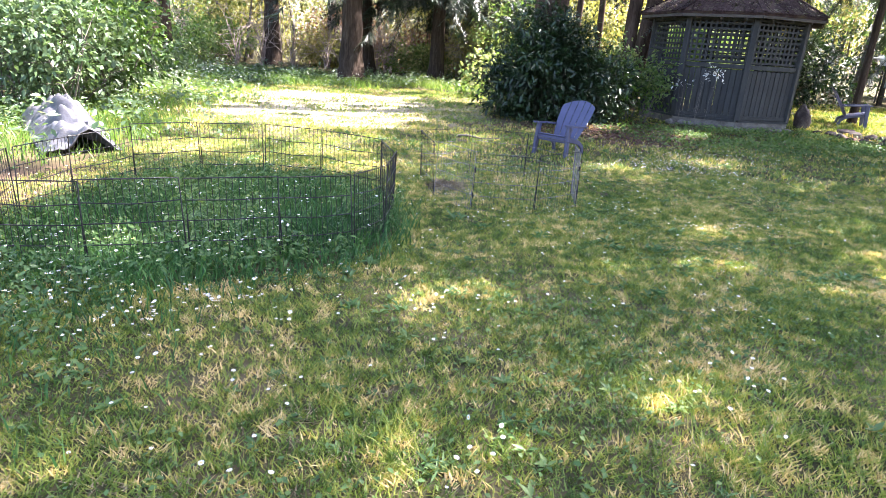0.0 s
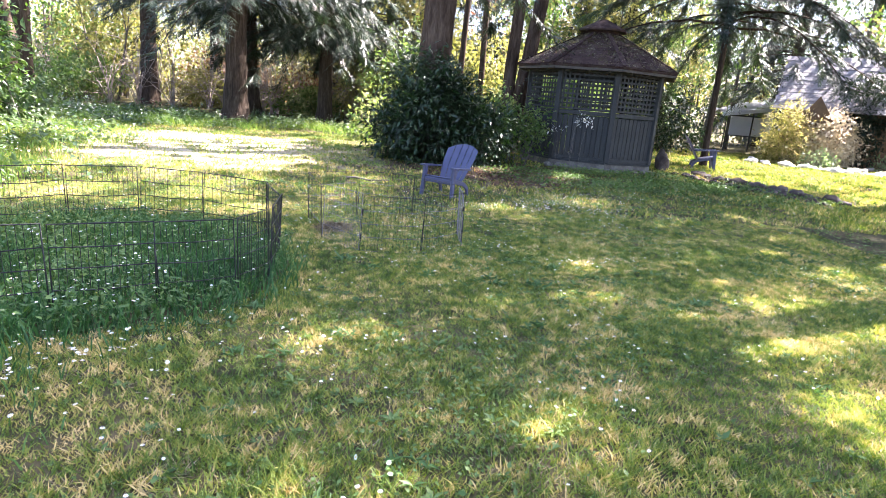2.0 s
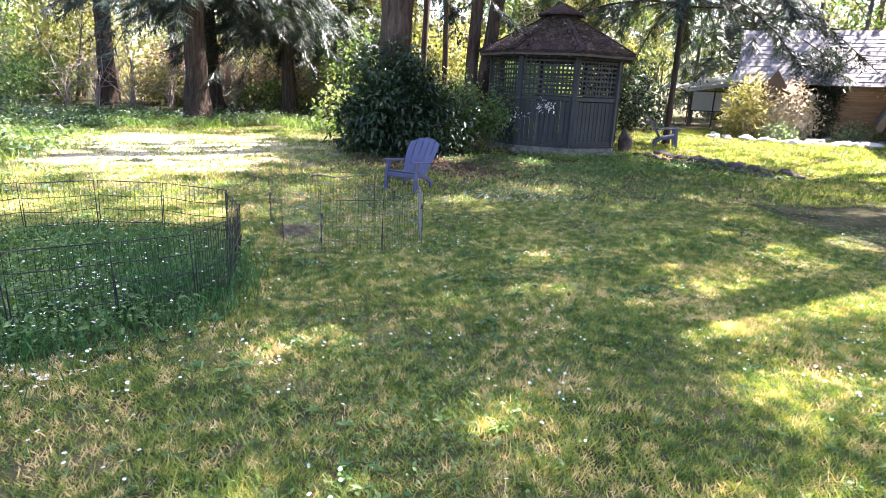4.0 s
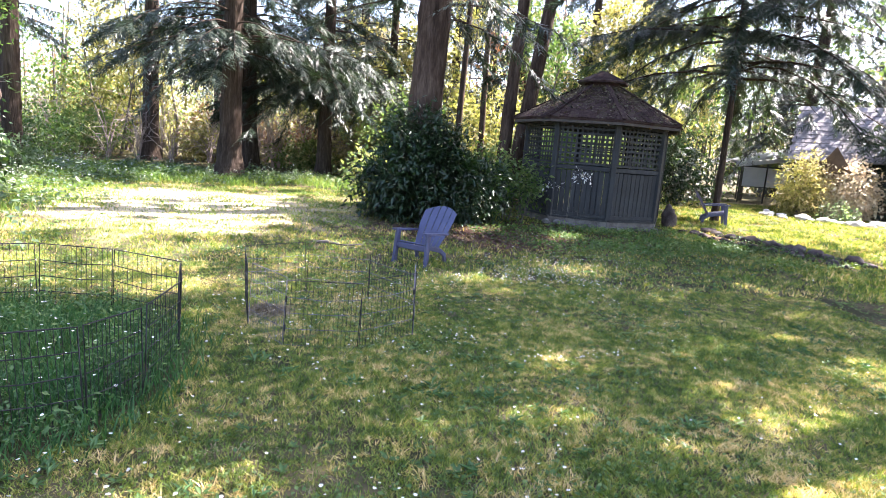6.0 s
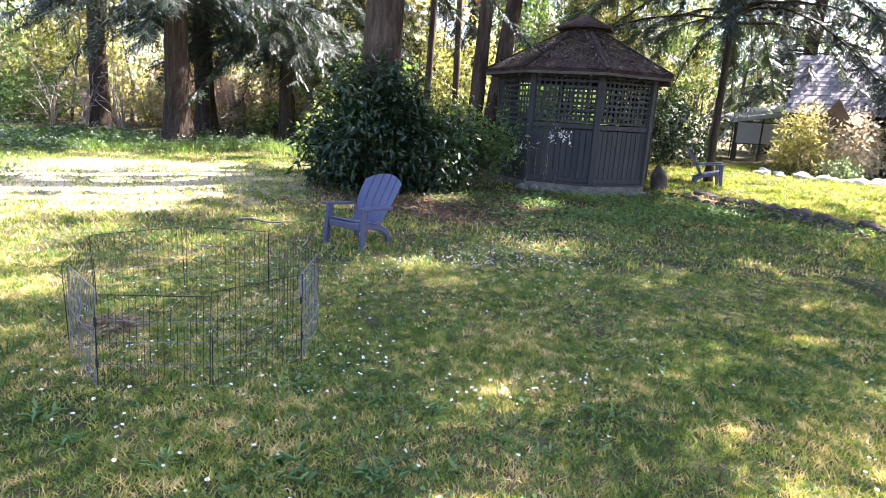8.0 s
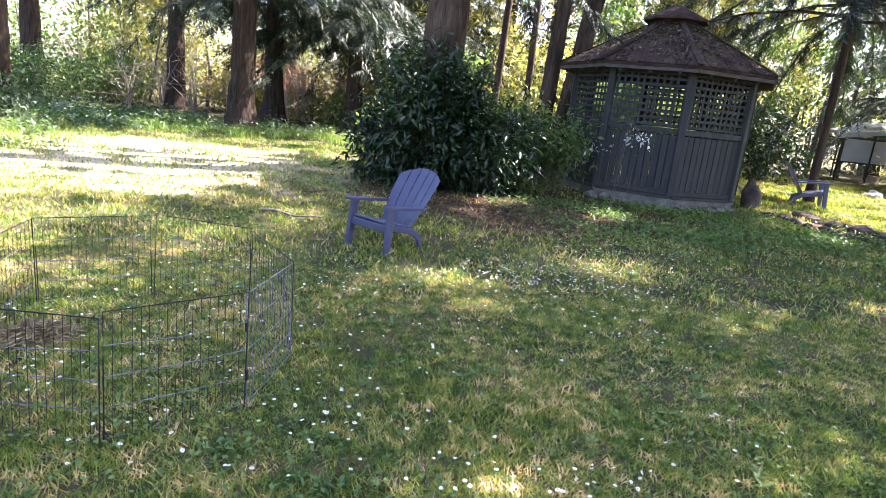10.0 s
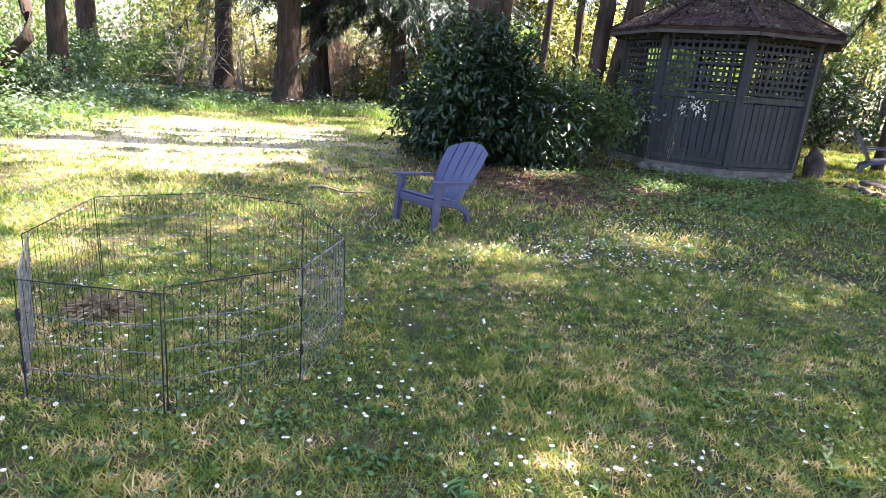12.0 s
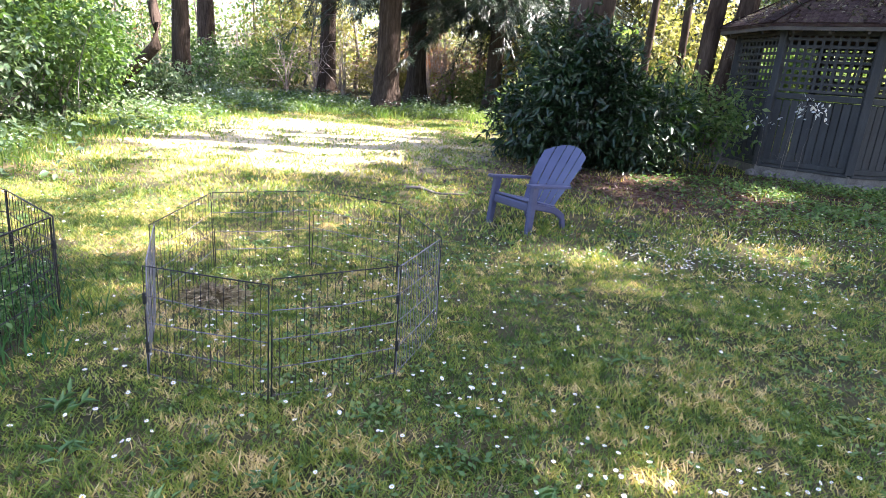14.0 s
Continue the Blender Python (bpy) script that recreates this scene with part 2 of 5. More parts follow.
M_FASCIA = surface("weathered_fascia", [(0.2, (0.035, 0.028, 0.023)), (0.8, (0.10, 0.085, 0.07))], scale=4, rough=0.9, bump=0.3, stretch=(1, 1, 3))
M_SHINGLE = surface("mossy_cedar_shingle", [(0.15, (0.0102, 0.0068, 0.0068)), (0.45, (0.0289, 0.017, 0.0161)), (0.7, (0.0595, 0.0374, 0.034)), (0.92, (0.0723, 0.0638, 0.0382))],
                    scale=5, rough=0.95, bump=0.7, bscale=35, island=0.3, rand=0.3, spec=0.15)
M_MOSS = foliage("roof_moss", [(0.0, (0.06, 0.06, 0.03)), (0.6, (0.16, 0.15, 0.09)), (1.0, (0.3, 0.26, 0.2))], glow=0.1)
M_STONE = surface("brown_field_stone", [(0.2, (0.0225, 0.0165, 0.015)), (0.5, (0.0562, 0.0413, 0.0375)), (0.8, (0.12, 0.1013, 0.09))], scale=4, rough=0.95, bump=0.7, rand=0.3)
M_PALE_STONE = surface("pale_granite", [(0.2, (0.3, 0.29, 0.27)), (0.8, (0.55, 0.53, 0.5))], scale=5, rough=0.95, bump=0.6, rand=0.2)
M_RUBBLE = surface("grey_rubble", [(0.2, (0.06, 0.052, 0.046)), (0.8, (0.24, 0.22, 0.2))], scale=5, rough=0.95, bump=0.6, rand=0.3)
M_TARP = surface("grey_tarp", [(0.2, (0.0275, 0.0275, 0.033)), (0.5, (0.055, 0.055, 0.0633)), (0.8, (0.11, 0.11, 0.121))], scale=5, rough=0.45, bump=0.3, spec=0.5)
M_LITTER = foliage("leaf_litter", [(0.0, (0.0225, 0.0112, 0.0083)), (0.5, (0.0525, 0.027, 0.0203)), (1.0, (0.1275, 0.0825, 0.0638))], glow=0.1, wide=1.0)
M_ROOF = surface("grey_roof_shingle", [(0.2, (0.14, 0.13, 0.14)), (0.8, (0.28, 0.27, 0.29))], scale=3, rough=0.9, bump=0.4, rand=0.25, stretch=(1, 1, 1))
M_SIDING = surface("brown_cedar_siding", [(0.2, (0.16, 0.095, 0.06)), (0.8, (0.30, 0.20, 0.13))], scale=3, rough=0.85, bump=0.3, stretch=(0.5, 0.5, 5), rand=0.2)
M_TRIM = surface("dark_brown_trim", [(0.2, (0.06, 0.04, 0.03)), (0.8, (0.12, 0.085, 0.06))], scale=4, rough=0.8, bump=0.2)
M_WHITE = surface("white_fabric", [(0.2, (0.62, 0.64, 0.68)), (0.8, (0.8, 0.81, 0.83))], scale=2, rough=0.6, bump=0.2)
M_METAL = surface("dark_steel", [(0.2, (0.02, 0.02, 0.022)), (0.8, (0.05, 0.05, 0.052))], scale=8, rough=0.5, bump=0.05, metal=0.4)
M_PANE = bpy.data.materials.new("window_glass")
M_PANE.use_nodes = True
M_PANE.node_tree.nodes["Principled BSDF"].inputs["Base Color"].default_value = (0.03, 0.035, 0.04, 1)
M_PANE.node_tree.nodes["Principled BSDF"].inputs["Roughness"].default_value = 0.05


# ---- mesh helpers ----
def ground_z(x, y):
    """Height of the ground: level lawn, a very slight rise towards the woods."""
    rise = 0.012 * np.clip(np.asarray(y, float) - 11.0, 0, 25)
    return rise + 0.018 * np.sin(np.asarray(x) * 1.7 + 0.6) * np.sin(np.asarray(y) * 1.3) + 0.012 * np.sin(np.asarray(x) * 4.1) * np.cos(np.asarray(y) * 3.7 + 1)


def gz(x, y):
    return float(ground_z(x, y))


def mesh_of(name, verts, tris, smooth=False):
    """A mesh from arrays of points and of triangles or quads."""
    verts, tris = np.asarray(verts, np.float32), np.asarray(tris, np.int32)
    me = bpy.data.meshes.new(name)
    k = tris.shape[1]
    me.vertices.add(len(verts))
    me.vertices.foreach_set("co", verts.ravel())
    me.loops.add(tris.size)
    me.loops.foreach_set("vertex_index", tris.ravel())
    me.polygons.add(len(tris))
    me.polygons.foreach_set("loop_start", np.arange(0, tris.size, k, dtype=np.int32))
    if smooth:
        me.polygons.foreach_set("use_smooth", np.ones(len(tris), bool))
    me.update(calc_edges=True)
    return me


def place(name, me, material, parent=None, label="", m=None):
    ob = new(name, me)
    if material is not None and not me.materials:
        me.materials.append(material)
    if parent is not None:
        ob.parent = parent
    if m is not None:
        ob.matrix_basis = m
    if label:
        ob["label"] = label
    return ob


def part(name, bm, material, parent, label="", m=None, smooth=False):
    me = bpy.data.meshes.new(name)
    if smooth:
        for f in bm.faces:
            f.smooth = True
    bm.to_mesh(me)
    bm.free()
    return place(name, me, material, parent, label, m)


def box(sx, sy, sz, at=(0, 0, 0), bevel=0.0, bm=None, turn=None):
    """A box of that size centred at a point, with bevelled edges."""
    b2 = bmesh.new()
    bmesh.ops.create_cube(b2, size=1, matrix=Matrix.Diagonal((sx, sy, sz, 1)))
    if bevel:
        bmesh.ops.bevel(b2, geom=b2.edges[:], offset=bevel, segments=1, affect='EDGES')
    mm = Matrix.Translation(at) @ (turn if turn is not None else Matrix.Identity(4))
    bmesh.ops.transform(b2, matrix=mm, verts=b2.verts)
    if bm is None:
        return b2
    tmp = bpy.data.meshes.new("tmp")
    b2.to_mesh(tmp)
    b2.free()
    bm.from_mesh(tmp)
    bpy.data.meshes.remove(tmp)
    return bm


def tube(points, radii, sides=7, rough=0.0, rng=None):
    """Points and quads of a tapered tube along a line."""
    P = np.asarray(points, float)
    n = len(P)
    T = np.gradient(P, axis=0)
    T /= np.linalg.norm(T, axis=1)[:, None] + 1e-9
    ref = np.where(np.abs(T[:, 2:3]) > 0.9, np.array([[1.0, 0, 0]]), np.array([[0, 0, 1.0]]))
    A = np.cross(T, ref)
    A /= np.linalg.norm(A, axis=1)[:, None] + 1e-9
    B = np.cross(T, A)
    a = np.linspace(0, 2 * np.pi, sides, endpoint=False)
    R = np.asarray(radii, float)[:, None] * np.ones((1, sides))
    if rough and rng is not None:
        R = R * (1 + rough * rng.standard_normal((n, sides)))
    V = P[:, None, :] + R[..., None] * (np.cos(a)[None, :, None] * A[:, None, :] + np.sin(a)[None, :, None] * B[:, None, :])
    i, j = np.meshgrid(np.arange(n - 1), np.arange(sides), indexing="ij")
    q = np.stack([i * sides + j, i * sides + (j + 1) % sides, (i + 1) * sides + (j + 1) % sides, (i + 1) * sides + j], -1).reshape(-1, 4)
    return V.reshape(-1, 3), q


def join(pieces):
    """Joins (points, faces) pairs into one pair."""
    vs, fs, o = [], [], 0
    for v, f in pieces:
        vs.append(v)
        fs.append(f + o)
        o += len(v)
    return np.concatenate(vs), np.concatenate(fs)


def frames_from(d, rng, spread=0.6):
    """Rotation matrices whose y axis follows the directions d, with a random turn about it."""
    d = d / (np.linalg.norm(d, axis=1)[:, None] + 1e-9)
    up = np.zeros_like(d)
    up[:, 2] = 1
    up += spread * rng.standard_normal(d.shape)
    x = np.cross(d, up)
    x /= np.linalg.norm(x, axis=1)[:, None] + 1e-9
    z = np.cross(x, d)
    return np.stack([x, d, z], -1)


def scatter(tv, tf, R, pos, scale):
    """Many copies of a small template, as one pair of arrays."""
    n, k = len(pos), len(tv)
    V = np.einsum("nij,kj->nki", R, tv) * np.asarray(scale).reshape(n, 1, 1) + pos[:, None, :]
    F = tf[None] + (np.arange(n) * k)[:, None, None]
    return V.reshape(-1, 3), F.reshape(-1, tf.shape[1])


LEAF_V = np.array([(0, 0, 0), (-0.24, 0.42, 0.07), (0, 1, -0.06), (0.24, 0.42, 0.07), (0, 0.45, -0.02)])
LEAF_F = np.array([(0, 4, 1), (1, 4, 2), (0, 3, 4), (4, 3, 2)])
LONG_V = np.array([(0, 0, 0), (-0.15, 0.4, 0.04), (0, 1, -0.12), (0.15, 0.4, 0.04)])
LONG_F = np.array([(0, 2, 1), (0, 3, 2)])
WIDE_V = LONG_V * (1.75, 1, 1.4)


def frond_template(pairs=6, droop=0.3, seed=1):
    """A conifer twig: thin uneven side shoots either side of a drooping stem."""
    rg = random.Random(seed)
    v, f = [], []
    for i in range(pairs):
        s = i / pairs
        for sg in (-1, 1):
            y = s + rg.uniform(-0.06, 0.06)
            z = -droop * s * s
            w = 0.36 * (1 - 0.7 * s) * rg.uniform(0.5, 1.25)
            o = len(v)
            v += [(0, y, z), (0, y + 0.11, z - 0.01), (sg * w, y + rg.uniform(0.2, 0.42), z - 0.35 * w - rg.uniform(0, 0.1))]
            f.append((o, o + 1, o + 2) if sg < 0 else (o, o + 2, o + 1))
    o = len(v)
    v += [(-0.02, 0, 0), (0.02, 0, 0), (0, 1.05, -droop * 1.1)]
    f.append((o, o + 1, o + 2))
    return np.array(v, float), np.array(f)


FROND_V, FROND_F = frond_template()
BROAD = frond_template(4, 0.3, 2)
BROAD = (BROAD[0] * (1.7, 1, 1), BROAD[1])


# ---- ground ----
def build_ground():
    u = np.linspace(-1, 1, 181)
    g = np.sign(u) * (np.abs(u) * 14 + 600 * np.abs(u) ** 7)
    X, Y = np.meshgrid(g + 0.5, g + 9.0, indexing="ij")
    Z = ground_z(X, Y)
    n = len(u)
    i, j = np.meshgrid(np.arange(n - 1), np.arange(n - 1), indexing="ij")
    q = np.stack([i * n + j, (i + 1) * n + j, (i + 1) * n + j + 1, i * n + j + 1], -1).reshape(-1, 4)
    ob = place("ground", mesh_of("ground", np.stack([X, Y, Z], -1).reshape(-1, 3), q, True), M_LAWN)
    tagged(ob, "lawn soil with straw patches, bare mulch and a pale painted sun pool", "ground", kind="structure")


build_ground()


# ---- gazebo ----
GC, GR, GA = (5.865, 16.6), 1.83, radians(-93.2)


def ring(r, k, z):
    a = GA + radians(45) * k
    return Vector((GC[0] + r * math.cos(a), GC[1] + r * math.sin(a), z))


def along(p, q):
    """A pose whose x axis runs from p to q."""
    x = (q - p).normalized()
    up = Vector((0, 0, 1))
    y = up.cross(x).normalized()
    z = x.cross(y)
    return Matrix((((*x[:],)), (*y[:],), (*z[:],))).transposed().to_4x4()


def build_gazebo():
    g = tagged(new("gazebo"), "grey-green painted octagonal wooden gazebo with lattice and mossy roof", "gazebo")
    z0, zr, zt = 0.29, 1.47, 2.58
    gzero = gz(*GC) - 0.06
    bm = bmesh.new()
    low, high = [bm.verts.new(ring(GR + 0.05, k, gzero)) for k in range(8)], [bm.verts.new(ring(GR + 0.05, k, z0 - 0.04)) for k in range(8)]
    for k in range(8):
        bm.faces.new((low[k], low[(k + 1) % 8], high[(k + 1) % 8], high[k]))
    bm.faces.new(high)
    bm.faces.new(low[::-1])
    part("plinth", bm, M_PLINTH, g, "pale rough concrete plinth")
    post = None
    for k in range(8):
        p = ring(GR, k, 0)
        turn = Matrix.Rotation(GA + radians(45) * k, 4, 'Z')
        if post is None:
            post = part("post", box(0.11, 0.13, zt - z0 + 0.04, (0, 0, (zt + z0) / 2), 0.008), M_PAINT, g, m=Matrix.Translation(p) @ turn)
        else:
            place("post", post.data, None, g, m=Matrix.Translation(p) @ turn)
    L = 2 * GR * math.sin(radians(22.5)) - 0.12
    nb = 10
    bw = L / nb
    pitch = 0.118
    xs = [-L / 2 + pitch * (i + 0.5) for i in range(int(L / pitch))]
    zs = [zr + 0.10 + pitch * i for i in range(int((zt - 0.12 - zr - 0.06) / pitch) + 1)]
    slat_v, slat_h = bpy.data.meshes.new("slat"), bpy.data.meshes.new("slat")
    for me, dims in ((slat_v, (0.046, 0.009, zt - zr - 0.16)), (slat_h, (L - 0.01, 0.009, 0.046))):
        b = box(*dims)
        b.to_mesh(me)
        b.free()
        me.materials.append(M_PAINT)
    rail_me = {}
    for name, sz, z, sy in (("bottom_rail", 0.09, z0 + 0.045, 0.075), ("middle_rail", 0.10, zr, 0.085), ("top_rail", 0.13, zt - 0.065, 0.08), ("skirt_board", 0.05, z0 - 0.03, 0.14)):
        b = box(L + (0.1 if name == "skirt_board" else 0), sy, sz, (0, 0, z), 0.008)
        me = bpy.data.meshes.new(name)
        b.to_mesh(me)
        b.free()
        rail_me[name] = me
    b = box(bw - 0.012, 0.022, zr - z0 - 0.14, (0, 0, 0), 0.004)
    board_me = bpy.data.meshes.new("board")
    b.to_mesh(board_me)
    b.free()
    for k in range(8):
        p, q = ring(GR, k, 0), ring(GR, k + 1, 0)
        base = Matrix.Translation((p + q) / 2) @ along(p, q)
        if k == 4:
            place("top_rail", rail_me["top_rail"], M_PAINT, g, m=base)
            continue
        panel = place("wall_panel", rail_me["middle_rail"], M_PAINT, g, m=base)
        for name, me in rail_me.items():
            if name != "middle_rail":
                place(name, me, M_PAINT, panel)
        for x in xs:
            place("slat", slat_v, None, panel, m=Matrix.Translation((x, 0.0055, (zt + zr) / 2)))
        for z in zs:
            place("slat", slat_h, None, panel, m=Matrix.Translation((0, -0.0055, z)))
        for i in range(nb):
            place("board", board_me, M_PAINT, panel, m=Matrix.Translation((-L / 2 + bw * (i + 0.5), 0.004 * (i % 2), (zr + z0) / 2)))
    # roof
    ze, zc, re, rc = 2.60, 3.50, 2.22, 0.50
    bm = bmesh.new()
    a, b = [bm.verts.new(ring(re, k, ze)) for k in range(8)], [bm.verts.new(ring(rc, k, zc)) for k in range(8)]
    c = [bm.verts.new(ring(re - 0.02, k, ze - 0.035)) for k in range(8)]
    for k in range(8):
        bm.faces.new((a[k], a[(k + 1) % 8], b[(k + 1) % 8], b[k]))
        bm.faces.new((c[k], c[(k + 1) % 8], a[(k + 1) % 8], a[k]))
    bm.faces.new(c[::-1])
    bm.faces.new(b)
    roof = part("roof", bm, M_SHINGLE, g, "dark shingle roof with moss and needles")
    for k in range(8):
        p, q = ring(re - 0.03, k, ze - 0.07), ring(re - 0.03, k + 1, ze - 0.07)
        part("fascia", box((q - p).length - 0.01, 0.022, 0.06, (0, 0, 0), 0.003), M_FASCIA, g, m=Matrix.Translation((p + q) / 2) @ along(p, q))
        for e in (0.18, 0.5, 0.82):
            m1 = ring(GR + 0.02, k, 2.54).lerp(ring(GR + 0.02, k + 1, 2.54), e)
            m2 = ring(re - 0.06, k, 2.50).lerp(ring(re - 0.06, k + 1, 2.50), e)
            part("rafter_tail", box((m2 - m1).length, 0.04, 0.075, (0, 0, 0), 0.004), M_FASCIA, g, m=Matrix.Translation((m1 + m2) / 2) @ along(m1, m2))
    sh = bmesh.new()
    box(1, 1, 1, (0, 0, 0), 0, sh)
    sh_me = bpy.data.meshes.new("shingle")
    sh.to_mesh(sh_me)
    sh.free()
    sh_me.materials.append(M_SHINGLE)
    rng = random.Random(3)
    rows = 8
    for k in range(8):
        pieces = []
        for r in range(rows):
            f0 = r / rows
            p, q = ring(re, k, ze).lerp(ring(rc, k, zc), f0), ring(re, k + 1, ze).lerp(ring(rc, k + 1, zc), f0)
            up = (ring(rc, k, zc).lerp(ring(rc, k + 1, zc), .5) - ring(re, k, ze).lerp(ring(re, k + 1, ze), .5)).normalized()
            x = (q - p).normalized()
            nrm = x.cross(up).normalized()
            n = max(3, int((q - p).length / 0.2))
            w = (q - p).length / n
            for i in range(n):
                ww = w * (1 if 0 < i < n - 1 else 0.8) - 0.006
                c0 = p + x * (w * (i + 0.5)) + up * (0.14 + rng.uniform(-0.015, 0.015)) + nrm * (0.022 + rng.uniform(0, 0.008))
                tilt = (up + nrm * 0.05).normalized()
                z = x.cross(tilt)
                m = Matrix((x[:], tilt[:], z[:])).transposed().to_4x4()
                m.translation = c0
                m = m @ Matrix.Diagonal((ww, 0.27, 0.022, 1))
                if k in (0, 1, 6, 7):
                    place("shingle", sh_me, None, roof, m=m)
                else:
                    pieces.append(m)
        if pieces:
            b2 = bmesh.new()
            for m in pieces:
                bmesh.ops.create_cube(b2, size=1, matrix=m)
            tagged(part("shingles", b2, M_SHINGLE, roof), kind="stuff")
    for k in range(8):
        p, q = ring(re + 0.02, k, ze + 0.04), ring(rc, k, zc + 0.06)
        part("hip_cap", box((q - p).length, 0.12, 0.025, (0, 0, 0), 0.01), M_SHINGLE, roof, m=Matrix.Translation((p + q) / 2) @ along(p, q))
    bm = bmesh.new()
    for r0, z_0, r1, z_1 in ((0.46, 3.46, 0.46, 3.66), (0.66, 3.62, 0.66, 3.665), (0.66, 3.665, 0.08, 3.95)):
        a, b = [bm.verts.new(ring(r0, k, z_0)) for k in range(8)], [bm.verts.new(ring(r1, k, z_1)) for k in range(8)]
        for k in range(8):
            bm.faces.new((a[k], a[(k + 1) % 8], b[(k + 1) % 8], b[k]))
        bm.faces.new(b)
        bm.faces.new(a[::-1])
    part("cupola", bm, M_SHINGLE, g, "small shingled cupola")
    # moss and fallen needles on the roof
    rg = np.random.default_rng(5)
    n = 6500
    k = rg.integers(0, 8, n)
    f = rg.random(n) ** 0.8
    e = rg.random(n)
    P = np.array([ring(re, int(a), ze).lerp(ring(rc, int(a), zc), float(b)).lerp(ring(re, int(a) + 1, ze).lerp(ring(rc, int(a) + 1, zc), float(b)), float(c)) for a, b, c in zip(k, f, e)])
    P[:, 2] += 0.045
    keep = np.array([noise.noise(Vector((p[0] * 1.4, p[1] * 1.4, p[2] * 1.4))) for p in P]) > -0.05
    P = P[keep]
    V, F = scatter(LEAF_V, LEAF_F, frames_from(rg.standard_normal((len(P), 3)) * (1, 1, 0.25), rg, 0.3), P, 0.035 + 0.06 * rg.random(len(P)))
    tagged(place("roof_moss", mesh_of("roof_moss", V, F), M_MOSS), "grey-green moss and fallen twigs on the gazebo roof", "moss", kind="stuff")


# ---- lawn chairs ----
def build_chair():
    c = tagged(new("lawn_chair"), "blue-grey resin adirondack chair with slatted fan back standing on grass", "chair", group="lawn chairs")
    for sx in (-1, 1):
        b = box(0.055, 0.095, 0.52, (sx * 0.285, 0.27, 0.26), 0.012)
        for v in b.verts:
            f = 1 - v.co.z / 0.52
            v.co.x += sx * 0.018 * f
            v.co.y += 0.02 * f - 0.03 * (1 - f)
            if v.co.z < 0.2:
                v.co.y = 0.285 + (v.co.y - 0.285) * 0.75
        part("front_leg", b, M_CHAIR, c)
        b = bmesh.new()
        prof = [(-0.30, 0.0), (-0.235, 0.0), (-0.20, 0.14), (-0.10, 0.205), (0.26, 0.285), (0.26, 0.35), (-0.12, 0.27), (-0.25, 0.19)]
        lo = [b.verts.new((sx * 0.252, y, z)) for y, z in prof]
        hi = [b.verts.new((sx * 0.288, y, z)) for y, z in prof]
        b.faces.new(lo if sx > 0 else lo[::-1])
        b.faces.new(hi[::-1] if sx > 0 else hi)
        for i in range(len(prof)):
            j = (i + 1) % len(prof)
            b.faces.new((lo[i], hi[i], hi[j], lo[j]) if sx > 0 else (lo[i], lo[j], hi[j], hi[i]))
        bmesh.ops.recalc_face_normals(b, faces=b.faces[:])
        bmesh.ops.bevel(b, geom=b.edges[:], offset=0.006, segments=1, affect='EDGES')
        part("rear_leg", b, M_CHAIR, c)
        b = bmesh.new()
        outline = [(0.245, 0.33), (0.33, 0.345), (0.372, 0.30), (0.375, 0.10), (0.35, -0.16), (0.31, -0.28), (0.272, -0.28), (0.262, -0.05), (0.245, 0.15)]
        top = [b.verts.new((sx * x, y, 0.545 - 0.045 * (0.34 - y) / 0.62)) for x, y in outline]
        f = b.faces.new(top)
        ex = bmesh.ops.extrude_face_region(b, geom=[f])
        for v in ex["geom"]:
            if isinstance(v, bmesh.types.BMVert):
                v.co.z -= 0.028
        bmesh.ops.recalc_face_normals(b, faces=b.faces[:])
        bmesh.ops.bevel(b, geom=b.edges[:], offset=0.007, segments=2, affect='EDGES')
        part("armrest", b, M_CHAIR, c)
    part("front_apron", box(0.52, 0.03, 0.085, (0, 0.275, 0.295), 0.01), M_CHAIR, c)
    for i in range(5):
        y = 0.245 - i * 0.088
        part("seat_slat", box(0.50, 0.080, 0.022, (0, y, 0.352 - i * 0.019), 0.008, turn=Matrix.Rotation(radians(12), 4, 'X')), M_CHAIR, c)
    # fan back of five slats with an arched top
    lean = Matrix.Translation((0, -0.15, 0.235)) @ Matrix.Rotation(radians(29), 4, 'X')
    for i in range(5):
        u0, u1 = (i - 2.5) / 2.5, (i - 1.5) / 2.5
        b = bmesh.new()
        rows = 9
        cols = 4
        grid = []
        for a in range(cols):
            u = u0 + (u1 - u0) * (0.04 + 0.92 * a / (cols - 1))
            topz = 0.76 - 0.13 * u * u
            line = []
            for r in range(rows):
                f = r / (rows - 1)
                z = topz * f
                half = 0.225 + 0.085 * math.sin(min(1.0, f * 1.15) * math.pi / 2)
                line.append(b.verts.new((u * half, 0.045 * u * u - 0.03 * f * f, z)))
            grid.append(line)
        for a in range(cols - 1):
            for r in range(rows - 1):
                b.faces.new((grid[a][r], grid[a + 1][r], grid[a + 1][r + 1], grid[a][r + 1]))
        bmesh.ops.solidify(b, geom=b.faces[:], thickness=0.022)
        bmesh.ops.recalc_face_normals(b, faces=b.faces[:])
        part("back_slat", b, M_CHAIR, c, m=lean)
    part("back_brace", box(0.50, 0.025, 0.05, (0, -0.035, 0.30), 0.008), M_CHAIR, c, m=lean)
    part("back_brace", box(0.53, 0.025, 0.05, (0, -0.045, 0.52), 0.008), M_CHAIR, c, m=lean)
    return c


# ---- wire pens ----
def wire(a, b, r):
    a, b = np.asarray(a, float), np.asarray(b, float)
    return tube([a, a * 0.5 + b * 0.5, b], [r, r, r], 4)


